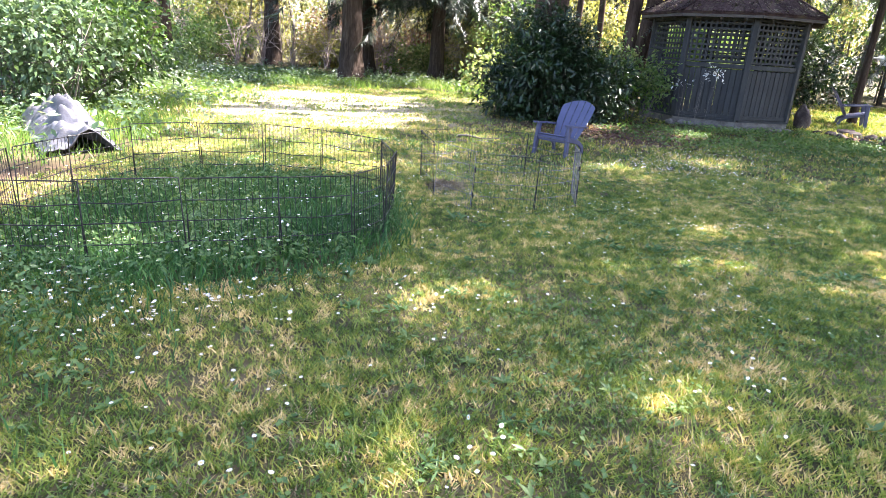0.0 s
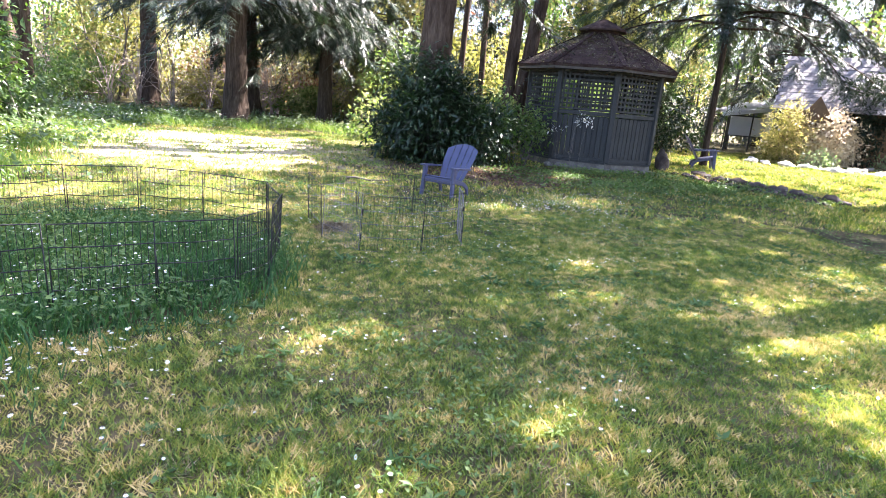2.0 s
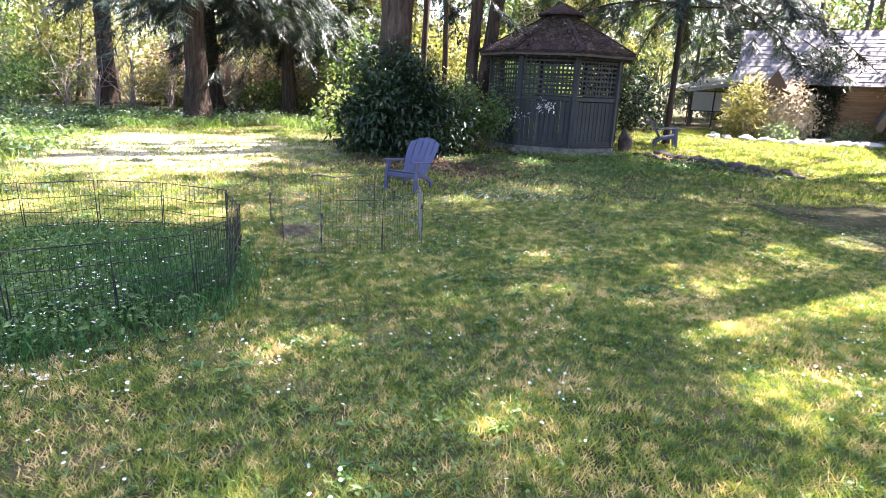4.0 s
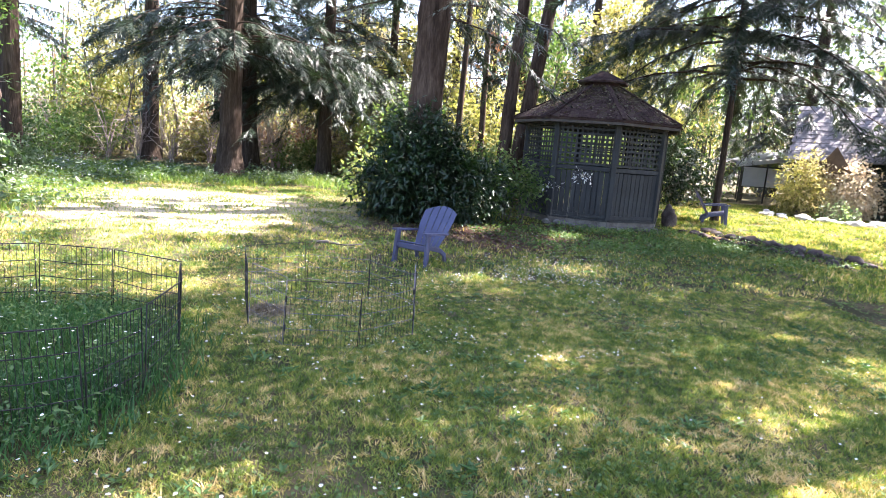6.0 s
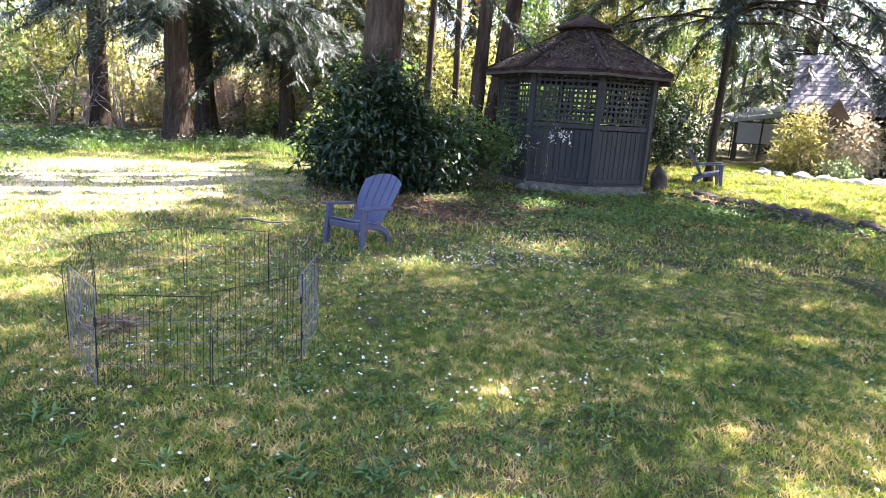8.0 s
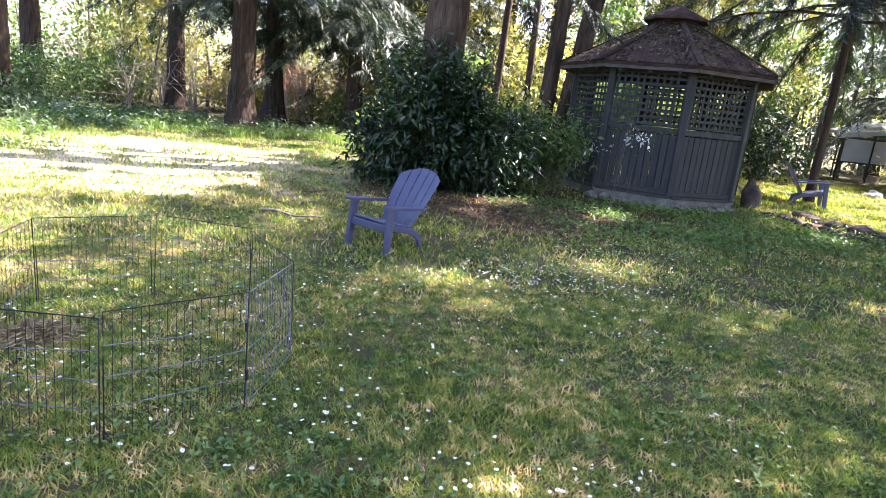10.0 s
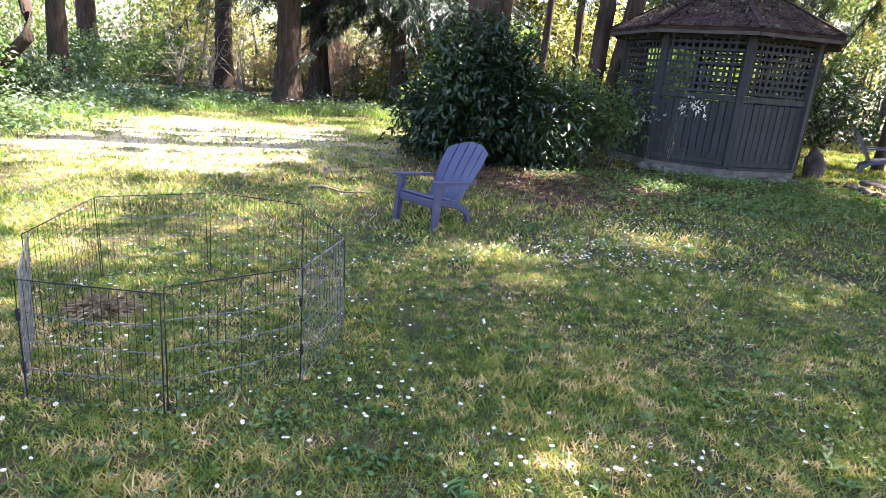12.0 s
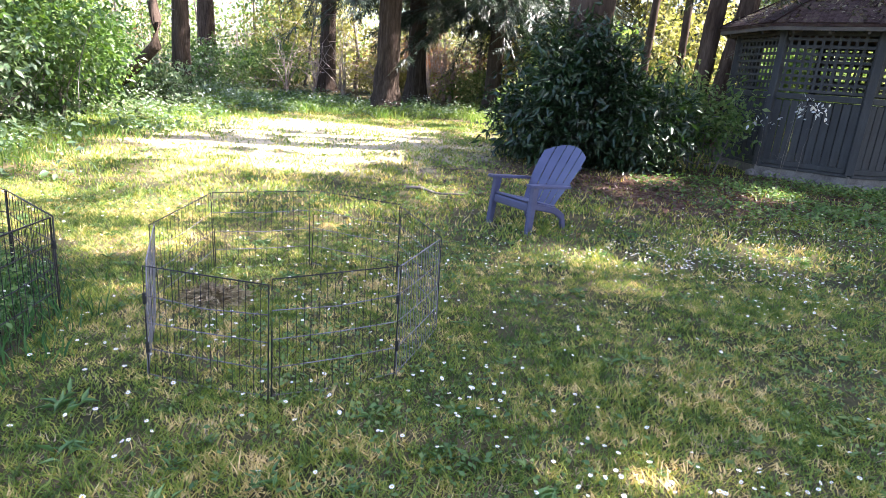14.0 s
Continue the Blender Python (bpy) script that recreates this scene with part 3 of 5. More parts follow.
BARS = {}
for mt in (M_PEN_GREY, M_PEN_DARK):
    BARS[mt.name] = mesh_of("bar", *tube([(0, 0, 0), (0, 0, 0.5), (0, 0, 1)], [1, 1, 1], 5))
    BARS[mt.name].materials.append(mt)


def build_pen(name, label, corners, height, material, grid_material, clips=(), bars=14, pale=(), gauge=1.0):
    pen = tagged(new(name), label, "wire pen", group="wire exercise pens on the lawn")
    n = len(corners)
    rg = random.Random(len(name))
    for k in range(n):
        # pale panels: bars in the lighter wire, sunlight on them put into colour
        bar_material = material if k in pale else grid_material
        p, q = Vector((*corners[k], 0)), Vector((*corners[(k + 1) % n], 0))
        p.z, q.z = gz(p.x, p.y), gz(q.x, q.y)
        d = (q - p)
        s = d.normalized() * 0.008
        p, q = p + s, q - s
        h = height + rg.uniform(-0.01, 0.012)
        up = Vector((rg.uniform(-0.02, 0.02), rg.uniform(-0.02, 0.02), h))
        v, fa = tube(np.array([p, p + up * 0.5, p + up, (p + q) / 2 + up, q + up, q + up * 0.5, q]), [0.004 * gauge] * 7, 5)
        panel = place("panel", mesh_of("panel", v, fa), bar_material, pen)
        for f in (0.03, 0.27, 0.51, 0.75):
            m = (p + q) / 2 + up * f + Vector((0, 0, -0.02 * rg.random()))
            place("rail", mesh_of("rail", *tube([p + up * f, m, q + up * f], [0.003 * gauge] * 3, 4)), material, panel)
        for i in range(1, bars):
            a = p.lerp(q, i / bars)
            a = a + Vector((rg.uniform(-0.003, 0.003), rg.uniform(-0.003, 0.003), 0))
            x = up.cross(Vector((0, 1, 0))).normalized()
            y = up.normalized().cross(x)
            m = Matrix(((*(x * 0.0015 * gauge),), (*(y * 0.0015 * gauge),), (*(up * (1.0 + 0.012 * (i % 2))),))).transposed().to_4x4()
            m.translation = a
            place("bar", BARS[bar_material.name], None, panel, m=m)
        if k in clips:
            for f in (0.28, 0.72):
                part("clip", box(0.015, 0.015, 0.055, p + up * f, 0.004), M_CLIP, panel, "black hinge clip")
    return pen


# ---- trees ----
# chosen sun flecks on the lawn, for which gaps are cut in the crowns: x, y, half width, half depth
SUNLIT = [(-0.59, 7.2, 0.25, 0.2), (0.97, 7.22, 0.13, 0.18), (-1.75, 7.22, 0.28, 0.26), (-3.95, 8.1, 0.3, 0.45), (-0.45, 9.0, 0.3, 0.24), (-2.52, 8.55, 0.28, 0.22), (1.86, 5.35, 0.18, 0.22),
          (1.7, 4.33, 0.27, 0.17), (3.5, 9.55, 0.42, 0.5), (1.96, 8.0, 0.3, 0.18), (-1.97, 9.77, 0.28, 0.28), (1.4, 8.6, 0.32, 0.24), (4.18, 12.95, 0.3, 0.45), (4.65, 8.7, 0.2, 0.28),
          (-0.96, 6.35, 0.22, 0.24), (4.7, 6.06, 0.28, 0.5), (6.0, 8.8, 0.35, 0.4), (0.0, 3.62, 0.34, 0.2), (-0.5, 3.1, 0.2, 0.14), (3.43, 3.9, 0.26, 0.2), (2.4, 3.7, 0.24, 0.22),
          (0.92, 2.34, 0.32, 0.2), (2.73, 2.56, 0.42, 0.35), (6.23, 6.25, 0.4, 0.5), (-0.14, 1.75, 0.34, 0.18)]
# wider pools of sun, cut out of the crowns but for patterned sprays
SUN_POOLS = [(-4.9, 13.6, 1.7, 3.4), (-3.2, 15.2, 1.7, 1.7), (-2.0, 12.2, 0.7, 1.3), (8.9, 9.3, 1.0, 1.8), (13.5, 17.0, 4.2, 6.0)]


def lets_sun_in(P):
    """True where a spray at P is left out, to shape the sun on the lawn."""
    g = P[:, :2] - P[:, 2:3] * np.array([sdir.x / sdir.z, sdir.y / sdir.z])
    hit = np.zeros(len(P), bool)
    for x, y, rx, ry in SUNLIT:
        hit |= ((g[:, 0] - x) / (rx + 0.2)) ** 2 + ((g[:, 1] - y) / (ry + 0.2)) ** 2 < 1
    for x, y, rx, ry in SUN_POOLS:
        boughs = np.sin(3.6 * g[:, 0] + 1.4 * np.sin(2.9 * g[:, 1])) * np.sin(3.9 * g[:, 1] + 1.1 * g[:, 0]) > 0.35
        hit |= (((g[:, 0] - x) / rx) ** 2 + ((g[:, 1] - y) / ry) ** 2 < 1) & ~boughs
    # crowns thinned by a pattern to brighten the right side of the lawn
    thin = ((g[:, 0] - 4.9) / 3.0) ** 2 + ((g[:, 1] - 5.0) / 3.5) ** 2 < 1
    return hit | (thin & (np.sin(5.1 * g[:, 0] + 2 * np.sin(3.3 * g[:, 1])) * np.sin(4.7 * g[:, 1] + g[:, 0]) > 0.0))


def trunk_line(x, y, height, lean, rng, wob=0.06, n=14):
    z = np.linspace(0, 1, n) ** 1.15 * height
    w = np.cumsum(rng.standard_normal((n, 2)) * wob / n ** 0.5, axis=0) * (z / height)[:, None] * 2
    base = gz(x, y) - 0.08
    return np.stack([x + lean[0] * z + w[:, 0], y + lean[1] * z + w[:, 1], base + z], -1)


def conifer(name, label, x, y, height, r, crown_from, crown_r, limbs, fronds, seed, lean=(0, 0), bark=None, frond_len=0.8, material=None, top_r=0.5, flare=0.5, dead=0, side=None, taper=0.7, low=1.0, spray=None):
    rng = np.random.default_rng(seed)
    t = tagged(new(name), label, "tree")
    line = trunk_line(x, y, height, lean, rng)
    rel = np.linspace(0, 1, 14) ** 1.15
    rad = r * (1 - 0.85 * rel) + r * flare * np.exp(-rel * height / 0.5)
    # finer rings near the ground
    zz = np.interp(np.linspace(0, 1, 40) ** 1.5, np.linspace(0, 1, 14), np.arange(14))
    fine = np.stack([np.interp(zz, np.arange(14), line[:, i]) for i in range(3)], -1)
    fr = np.interp(zz, np.arange(14), rad)
    hz = fine[:, 2] - fine[0, 2]
    fr = r * (1 - 0.8 * hz / height) + r * flare * np.exp(-hz / 0.45)
    v, q = tube(fine, fr, 18, 0.045, rng)
    place("trunk", mesh_of("trunk", v, q, True), bark or M_BARK, t)
    FP, FD, FS = [], [], []
    for i in range(limbs + dead):
        bare = i >= limbs
        f = rng.random() ** low
        h = crown_from + (height * 0.97 - crown_from) * f if not bare else 1.6 + rng.random() * (crown_from - 1.0)
        c = np.array([np.interp(h, line[:, 2] - line[0, 2], line[:, j]) for j in range(3)])
        a = rng.random() * 2 * np.pi if side is None else side[0] + side[1] * rng.standard_normal()
        L = (top_r + (crown_r - top_r) * (1 - f) ** taper) * (0.65 + 0.5 * rng.random())
        if bare:
            L = 0.6 + 1.2 * rng.random()
        s = np.linspace(0, 1, 6)
        droop = (0.2 + 0.5 * rng.random()) * L
        d = np.array([math.cos(a), math.sin(a), 0])
        pts = c + d * (s * L)[:, None]
        pts[:, 2] += 0.12 * L * s - droop * s ** 2
        place("limb", mesh_of("limb", *tube(pts, (0.026 if not bare else 0.016) * (1 - 0.85 * s) * (0.5 + L / 5), 5)), M_TWIG if dead else (bark or M_BARK), t)
        if bare:
            continue
        m = max(3, int(fronds * L / crown_r * (0.8 + 0.4 * rng.random())))
        e = 0.15 + 0.85 * rng.random(m) ** 0.8
        P = np.stack([np.interp(e, s, pts[:, j]) for j in range(3)], -1)
        side_v = np.array([-d[1], d[0], 0])
        sg = rng.choice([-1, 1], m)[:, None] * (0.5 + 0.6 * rng.random((m, 1)))
        D = d * 0.75 + side_v * sg + np.array([0, 0, -0.6]) + 0.3 * rng.standard_normal((m, 3))
        FP.append(P)
        FD.append(D)
        FS.append(frond_len * (0.6 + 0.7 * rng.random(m)))
    if FP:
        FP, FD, FS = np.concatenate(FP), np.concatenate(FD), np.concatenate(FS)
        mid = FP + FD / np.linalg.norm(FD, axis=1)[:, None] * FS[:, None] * 0.5
        open_sky = ~lets_sun_in(mid)
        tv, tf = spray or (FROND_V, FROND_F)
        V, F = scatter(tv, tf, frames_from(FD[open_sky], rng, 0.35), FP[open_sky], FS[open_sky])
        place("crown", mesh_of("crown", V, F), material or M_NEEDLE, t)["kind"] = "stuff"
    return t


def leaf_cloud(blobs, count, size, rng, tv=LEAF_V, tf=LEAF_F, clump=9, spread=0.16, droop=0.25, shell=0.5):
    """Leaves in clumps, mostly in the outer shell of uneven ellipsoids (x, y, z, rx, ry, rz)."""
    B = np.asarray(blobs, float)
    vol = (B[:, 3] * B[:, 4] * B[:, 5]) ** 0.8
    k = rng.choice(len(B), max(1, count // clump), p=vol / vol.sum())
    u = rng.standard_normal((len(k), 3))
    u /= np.linalg.norm(u, axis=1)[:, None]
    wob = 1 + 0.22 * np.sin(u[:, 0:1] * 5 + k[:, None]) * np.cos(u[:, 1:2] * 4 + 2 * k[:, None]) + 0.1 * rng.standard_normal((len(k), 1))
    rr = (shell + (1 - shell) * rng.random((len(k), 1))) ** 0.6 * wob
    C = B[k, :3] + u * rr * B[k, 3:]
    C = np.repeat(C, clump, 0) + rng.standard_normal((len(k) * clump, 3)) * spread
    D = np.repeat(u, clump, 0) * 0.7 + rng.standard_normal(C.shape) * 0.8 + np.array([0, 0, -droop])
    C[:, 2] = np.maximum(C[:, 2], 0.03 + ground_z(C[:, 0], C[:, 1]))
    return scatter(tv, tf, frames_from(D, rng, 0.6), C, size * (0.6 + 0.7 * rng.random(len(C))))


def shrub(name, label, blobs, count, size, material, seed, category="shrub", stems=7, tv=LEAF_V, tf=LEAF_F, spread=0.16, stem_r=0.02, shell=0.5, group="", clump=9):
    rng = np.random.default_rng(seed)
    t = tagged(new(name), label, category, group)
    B = np.asarray(blobs, float)
    base = B[:, :2].mean(0)
    for i in range(stems):
        b = B[i % len(B)]
        p0 = np.array([*(base * 0.3 + b[:2] * 0.7 + rng.standard_normal(2) * 0.12 * b[3]), 0])
        p0[2] = gz(p0[0], p0[1]) - 0.05
        p1 = b[:3] + rng.standard_normal(3) * b[3:] * 0.45
        p1[2] = max(p1[2], p0[2] + 0.25)
        s = np.linspace(0, 1, 6)[:, None]
        pts = p0 + (p1 - p0) * s + np.array([0, 0, 1]) * (s * (1 - s)) * 0.3 * b[5] + rng.standard_normal((6, 3)) * 0.03 * s
        st = [tube(pts, stem_r * (1 - 0.8 * s[:, 0]), 5)]
        for _ in range(3):
            k = rng.integers(2, 5)
            tip = pts[k] + rng.standard_normal(3) * b[3:] * 0.5 + np.array([0, 0, 0.2 * b[5]])
            st.append(tube([pts[k], (pts[k] + tip) / 2 + rng.standard_normal(3) * 0.04, tip], [stem_r * 0.5, stem_r * 0.35, stem_r * 0.1], 4))
        place("stem", mesh_of("stem", *join(st)), M_TWIG, t)
    V, F = leaf_cloud(blobs, count, size, rng, tv, tf, clump, spread, shell=shell)
    place("leaves", mesh_of("leaves", V, F), material, t)["kind"] = "stuff"
    return t


# ---- stones ----
def stone(name, label, x, y, sx, sy, sz, material, seed, group=""):
    rng = np.random.default_rng(seed)
    bm = bmesh.new()
    bmesh.ops.create_icosphere(bm, subdivisions=3, radius=1)
    off = Vector(rng.random(3) * 40)
    for v in bm.verts:
        d = 1 + 0.32 * noise.noise(v.co * 1.1 + off) + 0.12 * noise.noise(v.co * 3.1 + off)
        d += 0.09 * noise.cell(v.co * 1.7 + off)
        v.co = Vector((v.co.x * sx * d, v.co.y * sy * d, (v.co.z * 0.5 + 0.25) * sz * d))
    ob = part(name, bm, material, None, m=Matrix.Translation((x, y, gz(x, y))) @ Matrix.Rotation(rng.random() * 6, 4, 'Z'), smooth=True)
    return tagged(ob, label, "stone", group)


build_gazebo()

chair = build_chair()
chair.matrix_basis = pose(1.14, 9.45, gz(1.14, 9.45) - 0.015, 0, 0, 141)
chair.scale = (0.94, 0.94, 0.93)
chair2 = copy_thing(chair, pose(9.95, 17.7, gz(9.95, 17.7) - 0.01, 0, 0, -112))
chair2.scale = (1.16, 1.16, 1.16)
chair2["label"] = "blue-grey resin adirondack chair on sunlit grass beyond the gazebo"

PEN_A = [(-0.1, 5.52), (0.5, 5.56), (0.95, 5.95), (0.98, 6.58), (0.49, 7.28), (-0.19, 7.3), (-0.74, 6.93), (-0.5, 6.05)]
build_pen("wire_pen", "weathered grey octagonal wire pen standing in short grass", PEN_A, 0.55, M_PEN_GREY, M_PEN_DARK, clips=(0, 2), bars=17, pale=(2, 7), gauge=0.85)
PEN_B = [(-2.95, 3.25), (-2.43, 3.36), (-1.88, 3.58), (-1.35, 3.84), (-0.90, 4.1), (-0.75, 4.5), (-0.79, 5.2), (-1.04, 5.95), (-1.75, 6.28), (-2.35, 6.22), (-2.9, 5.92), (-3.32, 5.42), (-3.52, 4.8), (-3.5, 4.15), (-3.3, 3.6)]
build_pen("wire_pen", "black wire pen round tall green grass and daisies", PEN_B, 0.57, M_PEN_DARK, M_PEN_DARK, clips=(6, 7), gauge=1.3)

# ---- trees of the yard and woods ----
conifer("fir_tree", "large old fir with furrowed grey-brown bark behind the laurel", 1.16, 15.2, 24, 0.42, 4.6, 3.3, 64, 40, 11, (0.035, 0), M_BARK, 0.5, flare=0.35, low=1.6)
conifer("fir_tree", "slim straight fir with dark bark at the wood edge", -10.2, 28.4, 20, 0.36, 5.4, 3.0, 50, 26, 12, (0.01, 0), M_BARK_DARK, 0.6, dead=26, low=1.5)
conifer("cedar_tree", "dark cedar with drooping grey-green branches", -4.95, 21.7, 20, 0.37, 4.2, 4.2, 115, 50, 13, (0.0, 0), M_BARK_DARK, 0.5, flare=0.7, low=2.2)
conifer("cedar_tree", "leaning dark cedar beside a thicker one", -5.4, 26.2, 20, 0.36, 4.2, 3.8, 110, 36, 14, (-0.02, 0), M_BARK_DARK, 0.55, flare=0.9, low=2.0)
conifer("cedar_tree", "slender cedar with hanging branches", -2.3, 25.4, 18, 0.28, 3.6, 4.0, 115, 46, 15, (0.01, 0), M_BARK_DARK, 0.5, low=2.2)
conifer("fir_tree", "straight bare fir trunk at the wood edge", -10.3, 19.0, 18, 0.26, 6.5, 2.4, 24, 20, 16, (0.02, 0), M_BARK_DARK, 0.6, dead=16)
conifer("fir_tree", "tall fir with bare drooping lower branches at the wood edge", -16.6, 29.0, 20, 0.42, 5.5, 3.2, 46, 26, 31, (0, 0), M_BARK_DARK, 0.6, dead=34, low=1.5)
conifer("fir_tree", "slim fir trunk behind the laurel", 3.45, 17.2, 20, 0.19, 13, 1.4, 18, 18, 17, (0.05, 0.0), M_BARK, 0.5)
conifer("fir_tree", "leaning fir trunk behind the gazebo", 4.0, 18.6, 20, 0.24, 13, 1.4, 18, 18, 18, (0.12, 0.0), M_BARK, 0.5)
conifer("fir_tree", "thin fir trunk in the undergrowth", 2.5, 20.5, 17, 0.11, 8, 1.5, 22, 16, 19, (0.02, 0), M_BARK, 0.5)
conifer("fir_tree", "thin fir trunk in the undergrowth", 3.6, 22.5, 17, 0.12, 8, 1.5, 22, 16, 20, (-0.01, 0), M_BARK, 0.5)
conifer("spruce_tree", "spruce with long drooping dark branches beside the gazebo", 10.4, 18.4, 19, 0.1, 4.3, 5.8, 150, 120, 21, (0, 0), M_BARK_DARK, 0.45, low=1.35, taper=0.5)
conifer("spruce_tree", "dark spruce behind the white shelter", 19.4, 28.2, 20, 0.34, 3.0, 4.8, 120, 44, 22, (0.04, 0), M_BARK_DARK, 0.55, low=1.7)
# three firs out of view, added only to throw dappled shade on the lawn
conifer("fir_tree", "unseen tall fir added to shade the lawn", 11.4, 8.8, 26, 0.34, 7.0, 6.0, 72, 44, 23, (0, 0), M_BARK, 0.85, taper=0.45, spray=BROAD)
conifer("fir_tree", "unseen tall fir added to shade the lawn", 14.7, 13.3, 27, 0.24, 8.0, 6.6, 125, 52, 24, (0, 0), M_BARK, 0.85, taper=0.35, top_r=3.0, spray=BROAD)
conifer("fir_tree", "unseen tall fir added to shade the lawn", 8.2, 6.0, 24, 0.3, 7.0, 5.0, 58, 40, 25, (0, 0), M_BARK, 0.85, taper=0.45, spray=BROAD)
conifer("cedar_tree", "cedar with low hanging branches deep in the wood", 0.2, 27.5, 18, 0.22, 3.3, 3.6, 90, 36, 30, (0, 0), M_BARK_DARK, 0.55, low=1.8)
conifer("fir_tree", "slim fir far back in the wood", -8.2, 31.5, 18, 0.24, 4, 3.0, 50, 24, 26, (0, 0), M_BARK_DARK, 0.6, dead=8)
rgt = np.random.default_rng(33)
for i, (x, y) in enumerate([(-1.4, 33), (3.4, 34), (7.4, 35.5), (10.6, 33.5), (13.5, 34), (6.0, 38), (24, 37), (28, 34), (-3.0, 41), (33, 30)]):
    low = 2.0 if x > 2 else 4.5
    conifer("fir_tree", "dark fir deep in the wood", x, y, 19 + 4 * rgt.random(), 0.3, low, 4.0, 80, 26, 400 + i, (0, 0), M_BARK_DARK, 0.8, low=1.8)

# a crooked tree leaning out of the thicket
crooked = tagged(new("crooked_tree"), "crooked dark trunk leaning out of the leafy thicket", "tree")
knots = np.array([(-11.6, 17.0, 0.0), (-10.9, 17.0, 0.35), (-10.4, 17.0, 0.72), (-9.9, 17.0, 1.15), (-9.45, 17.0, 1.55), (-9.38, 17.0, 2.1), (-9.55, 17.0, 2.9), (-9.8, 17.0, 4.2), (-10.3, 17.0, 6.0)])
cv, cq = tube(knots, [0.17, 0.16, 0.15, 0.14, 0.15, 0.12, 0.11, 0.09, 0.04], 9, 0.05, np.random.default_rng(4))
place("trunk", mesh_of("trunk", cv, cq, True), M_BARK_DARK, crooked)
cv, cf = leaf_cloud([(-10.0, 17.0, 4.6, 1.6, 1.5, 1.0), (-9.2, 16.6, 5.6, 1.5, 1.4, 1.0), (-10.9, 17.2, 5.8, 1.4, 1.4, 0.9)], 3600, 0.12, np.random.default_rng(6), shell=0.3)
place("crown", mesh_of("crown", cv, cf), M_LEAF, crooked)["kind"] = "stuff"

# ---- shrubs ----
shrub("laurel_shrub", "dense dark green laurel shrub round the fir trunk", [(1.3, 14.2, 0.9, 1.2, 0.9, 0.95), (0.55, 14.4, 0.6, 0.7, 0.7, 0.6), (2.35, 14.5, 0.75, 0.9, 0.8, 0.75), (1.05, 14.3, 1.75, 0.7, 0.55, 0.7), (1.7, 14.3, 1.6, 0.5, 0.5, 0.5)],
      15500, 0.16, M_LAUREL, 31, stems=14, tv=LONG_V, tf=LONG_F, spread=0.14, stem_r=0.025, shell=0.55)
shrub("green_shrub", "fresh green leafy shrub between the laurel and the gazebo", [(3.35, 15.3, 0.95, 0.75, 0.6, 0.6), (2.9, 15.6, 1.35, 0.6, 0.5, 0.5), (3.8, 15.0, 0.9, 0.4, 0.4, 0.4)], 2600, 0.12, M_LEAF, 32, stems=8, shell=0.35)
rgw = np.random.default_rng(40)
# thicket along the left edge of the lawn
for i, (x, y, w, h) in enumerate([(-7.4, 10.2, 1.3, 1.6), (-7.8, 12.0, 1.5, 2.6), (-9.3, 14.0, 1.3, 2.0), (-9.6, 10.2, 2.0, 3.6), (-11.2, 13.2, 2.2, 4.2), (-11.9, 16.6, 1.5, 1.8), (-10.5, 17.6, 1.2, 0.9),
                                  (-13.5, 9.0, 2.4, 3.4), (-14.5, 18.5, 2.4, 2.4), (-9.2, 6.4, 1.7, 2.2), (-13.5, 23.5, 2.3, 1.6)]):
    blobs = [(x + rgw.normal() * w * 0.35, y + rgw.normal() * w * 0.35, h * (0.5 + 0.35 * rgw.random()), w * 0.75, w * 0.75, h * 0.55) for _ in range(4)]
    shrub("hazel_shrub", "sunlit light green leafy shrub at the lawn edge", blobs, 4800, 0.125, M_HAZEL if i % 3 else M_HAZEL_PALE, 50 + i, stems=11, shell=0.25, group="thicket shrubs", clump=18, spread=0.17, tv=WIDE_V, tf=LONG_F)
# understorey in front of the wood
for i, (x, y, w, h, mt) in enumerate([(-13, 29, 2.4, 1.6, 0), (-7.6, 29.5, 2.2, 1.4, 1), (-4, 29.5, 2.0, 1.3, 0), (-1, 27.5, 2.2, 2.0, 1), (1.5, 24.5, 2.2, 2.8, 0), (4.5, 24.5, 2.4, 3.4, 1), (5.2, 20.5, 1.5, 2.4, 0),
                                      (2.0, 19.0, 1.4, 1.3, 0), (7.6, 25.5, 2.2, 3.4, 0), (10.6, 27.0, 2.2, 2.6, 0), (12.6, 25.0, 1.7, 2.2, 2), (-3.2, 32, 2.4, 2.4, 3), (-7.0, 33, 2.4, 2.6, 3), (0.5, 31, 2.2, 3.2, 3)]):
    blobs = [(x + rgw.normal() * w * 0.4, y + rgw.normal() * w * 0.35, h * (0.45 + 0.4 * rgw.random()), w * 0.7, w * 0.7, h * 0.55) for _ in range(4)]
    shrub("woodland_shrub", ("leafy green woodland shrub", "yellow-green spring shrub lit through", "dark leafy shrub beside the gazebo", "copper-leaved shrub in the wood")[mt], blobs, 3800, 0.17,
          (M_LEAF, M_LEAF_YELLOW, M_LAUREL, M_LEAF_RED)[mt], 80 + i, stems=8, shell=0.3, group="woodland shrubs", clump=14, tv=WIDE_V, tf=LONG_F)


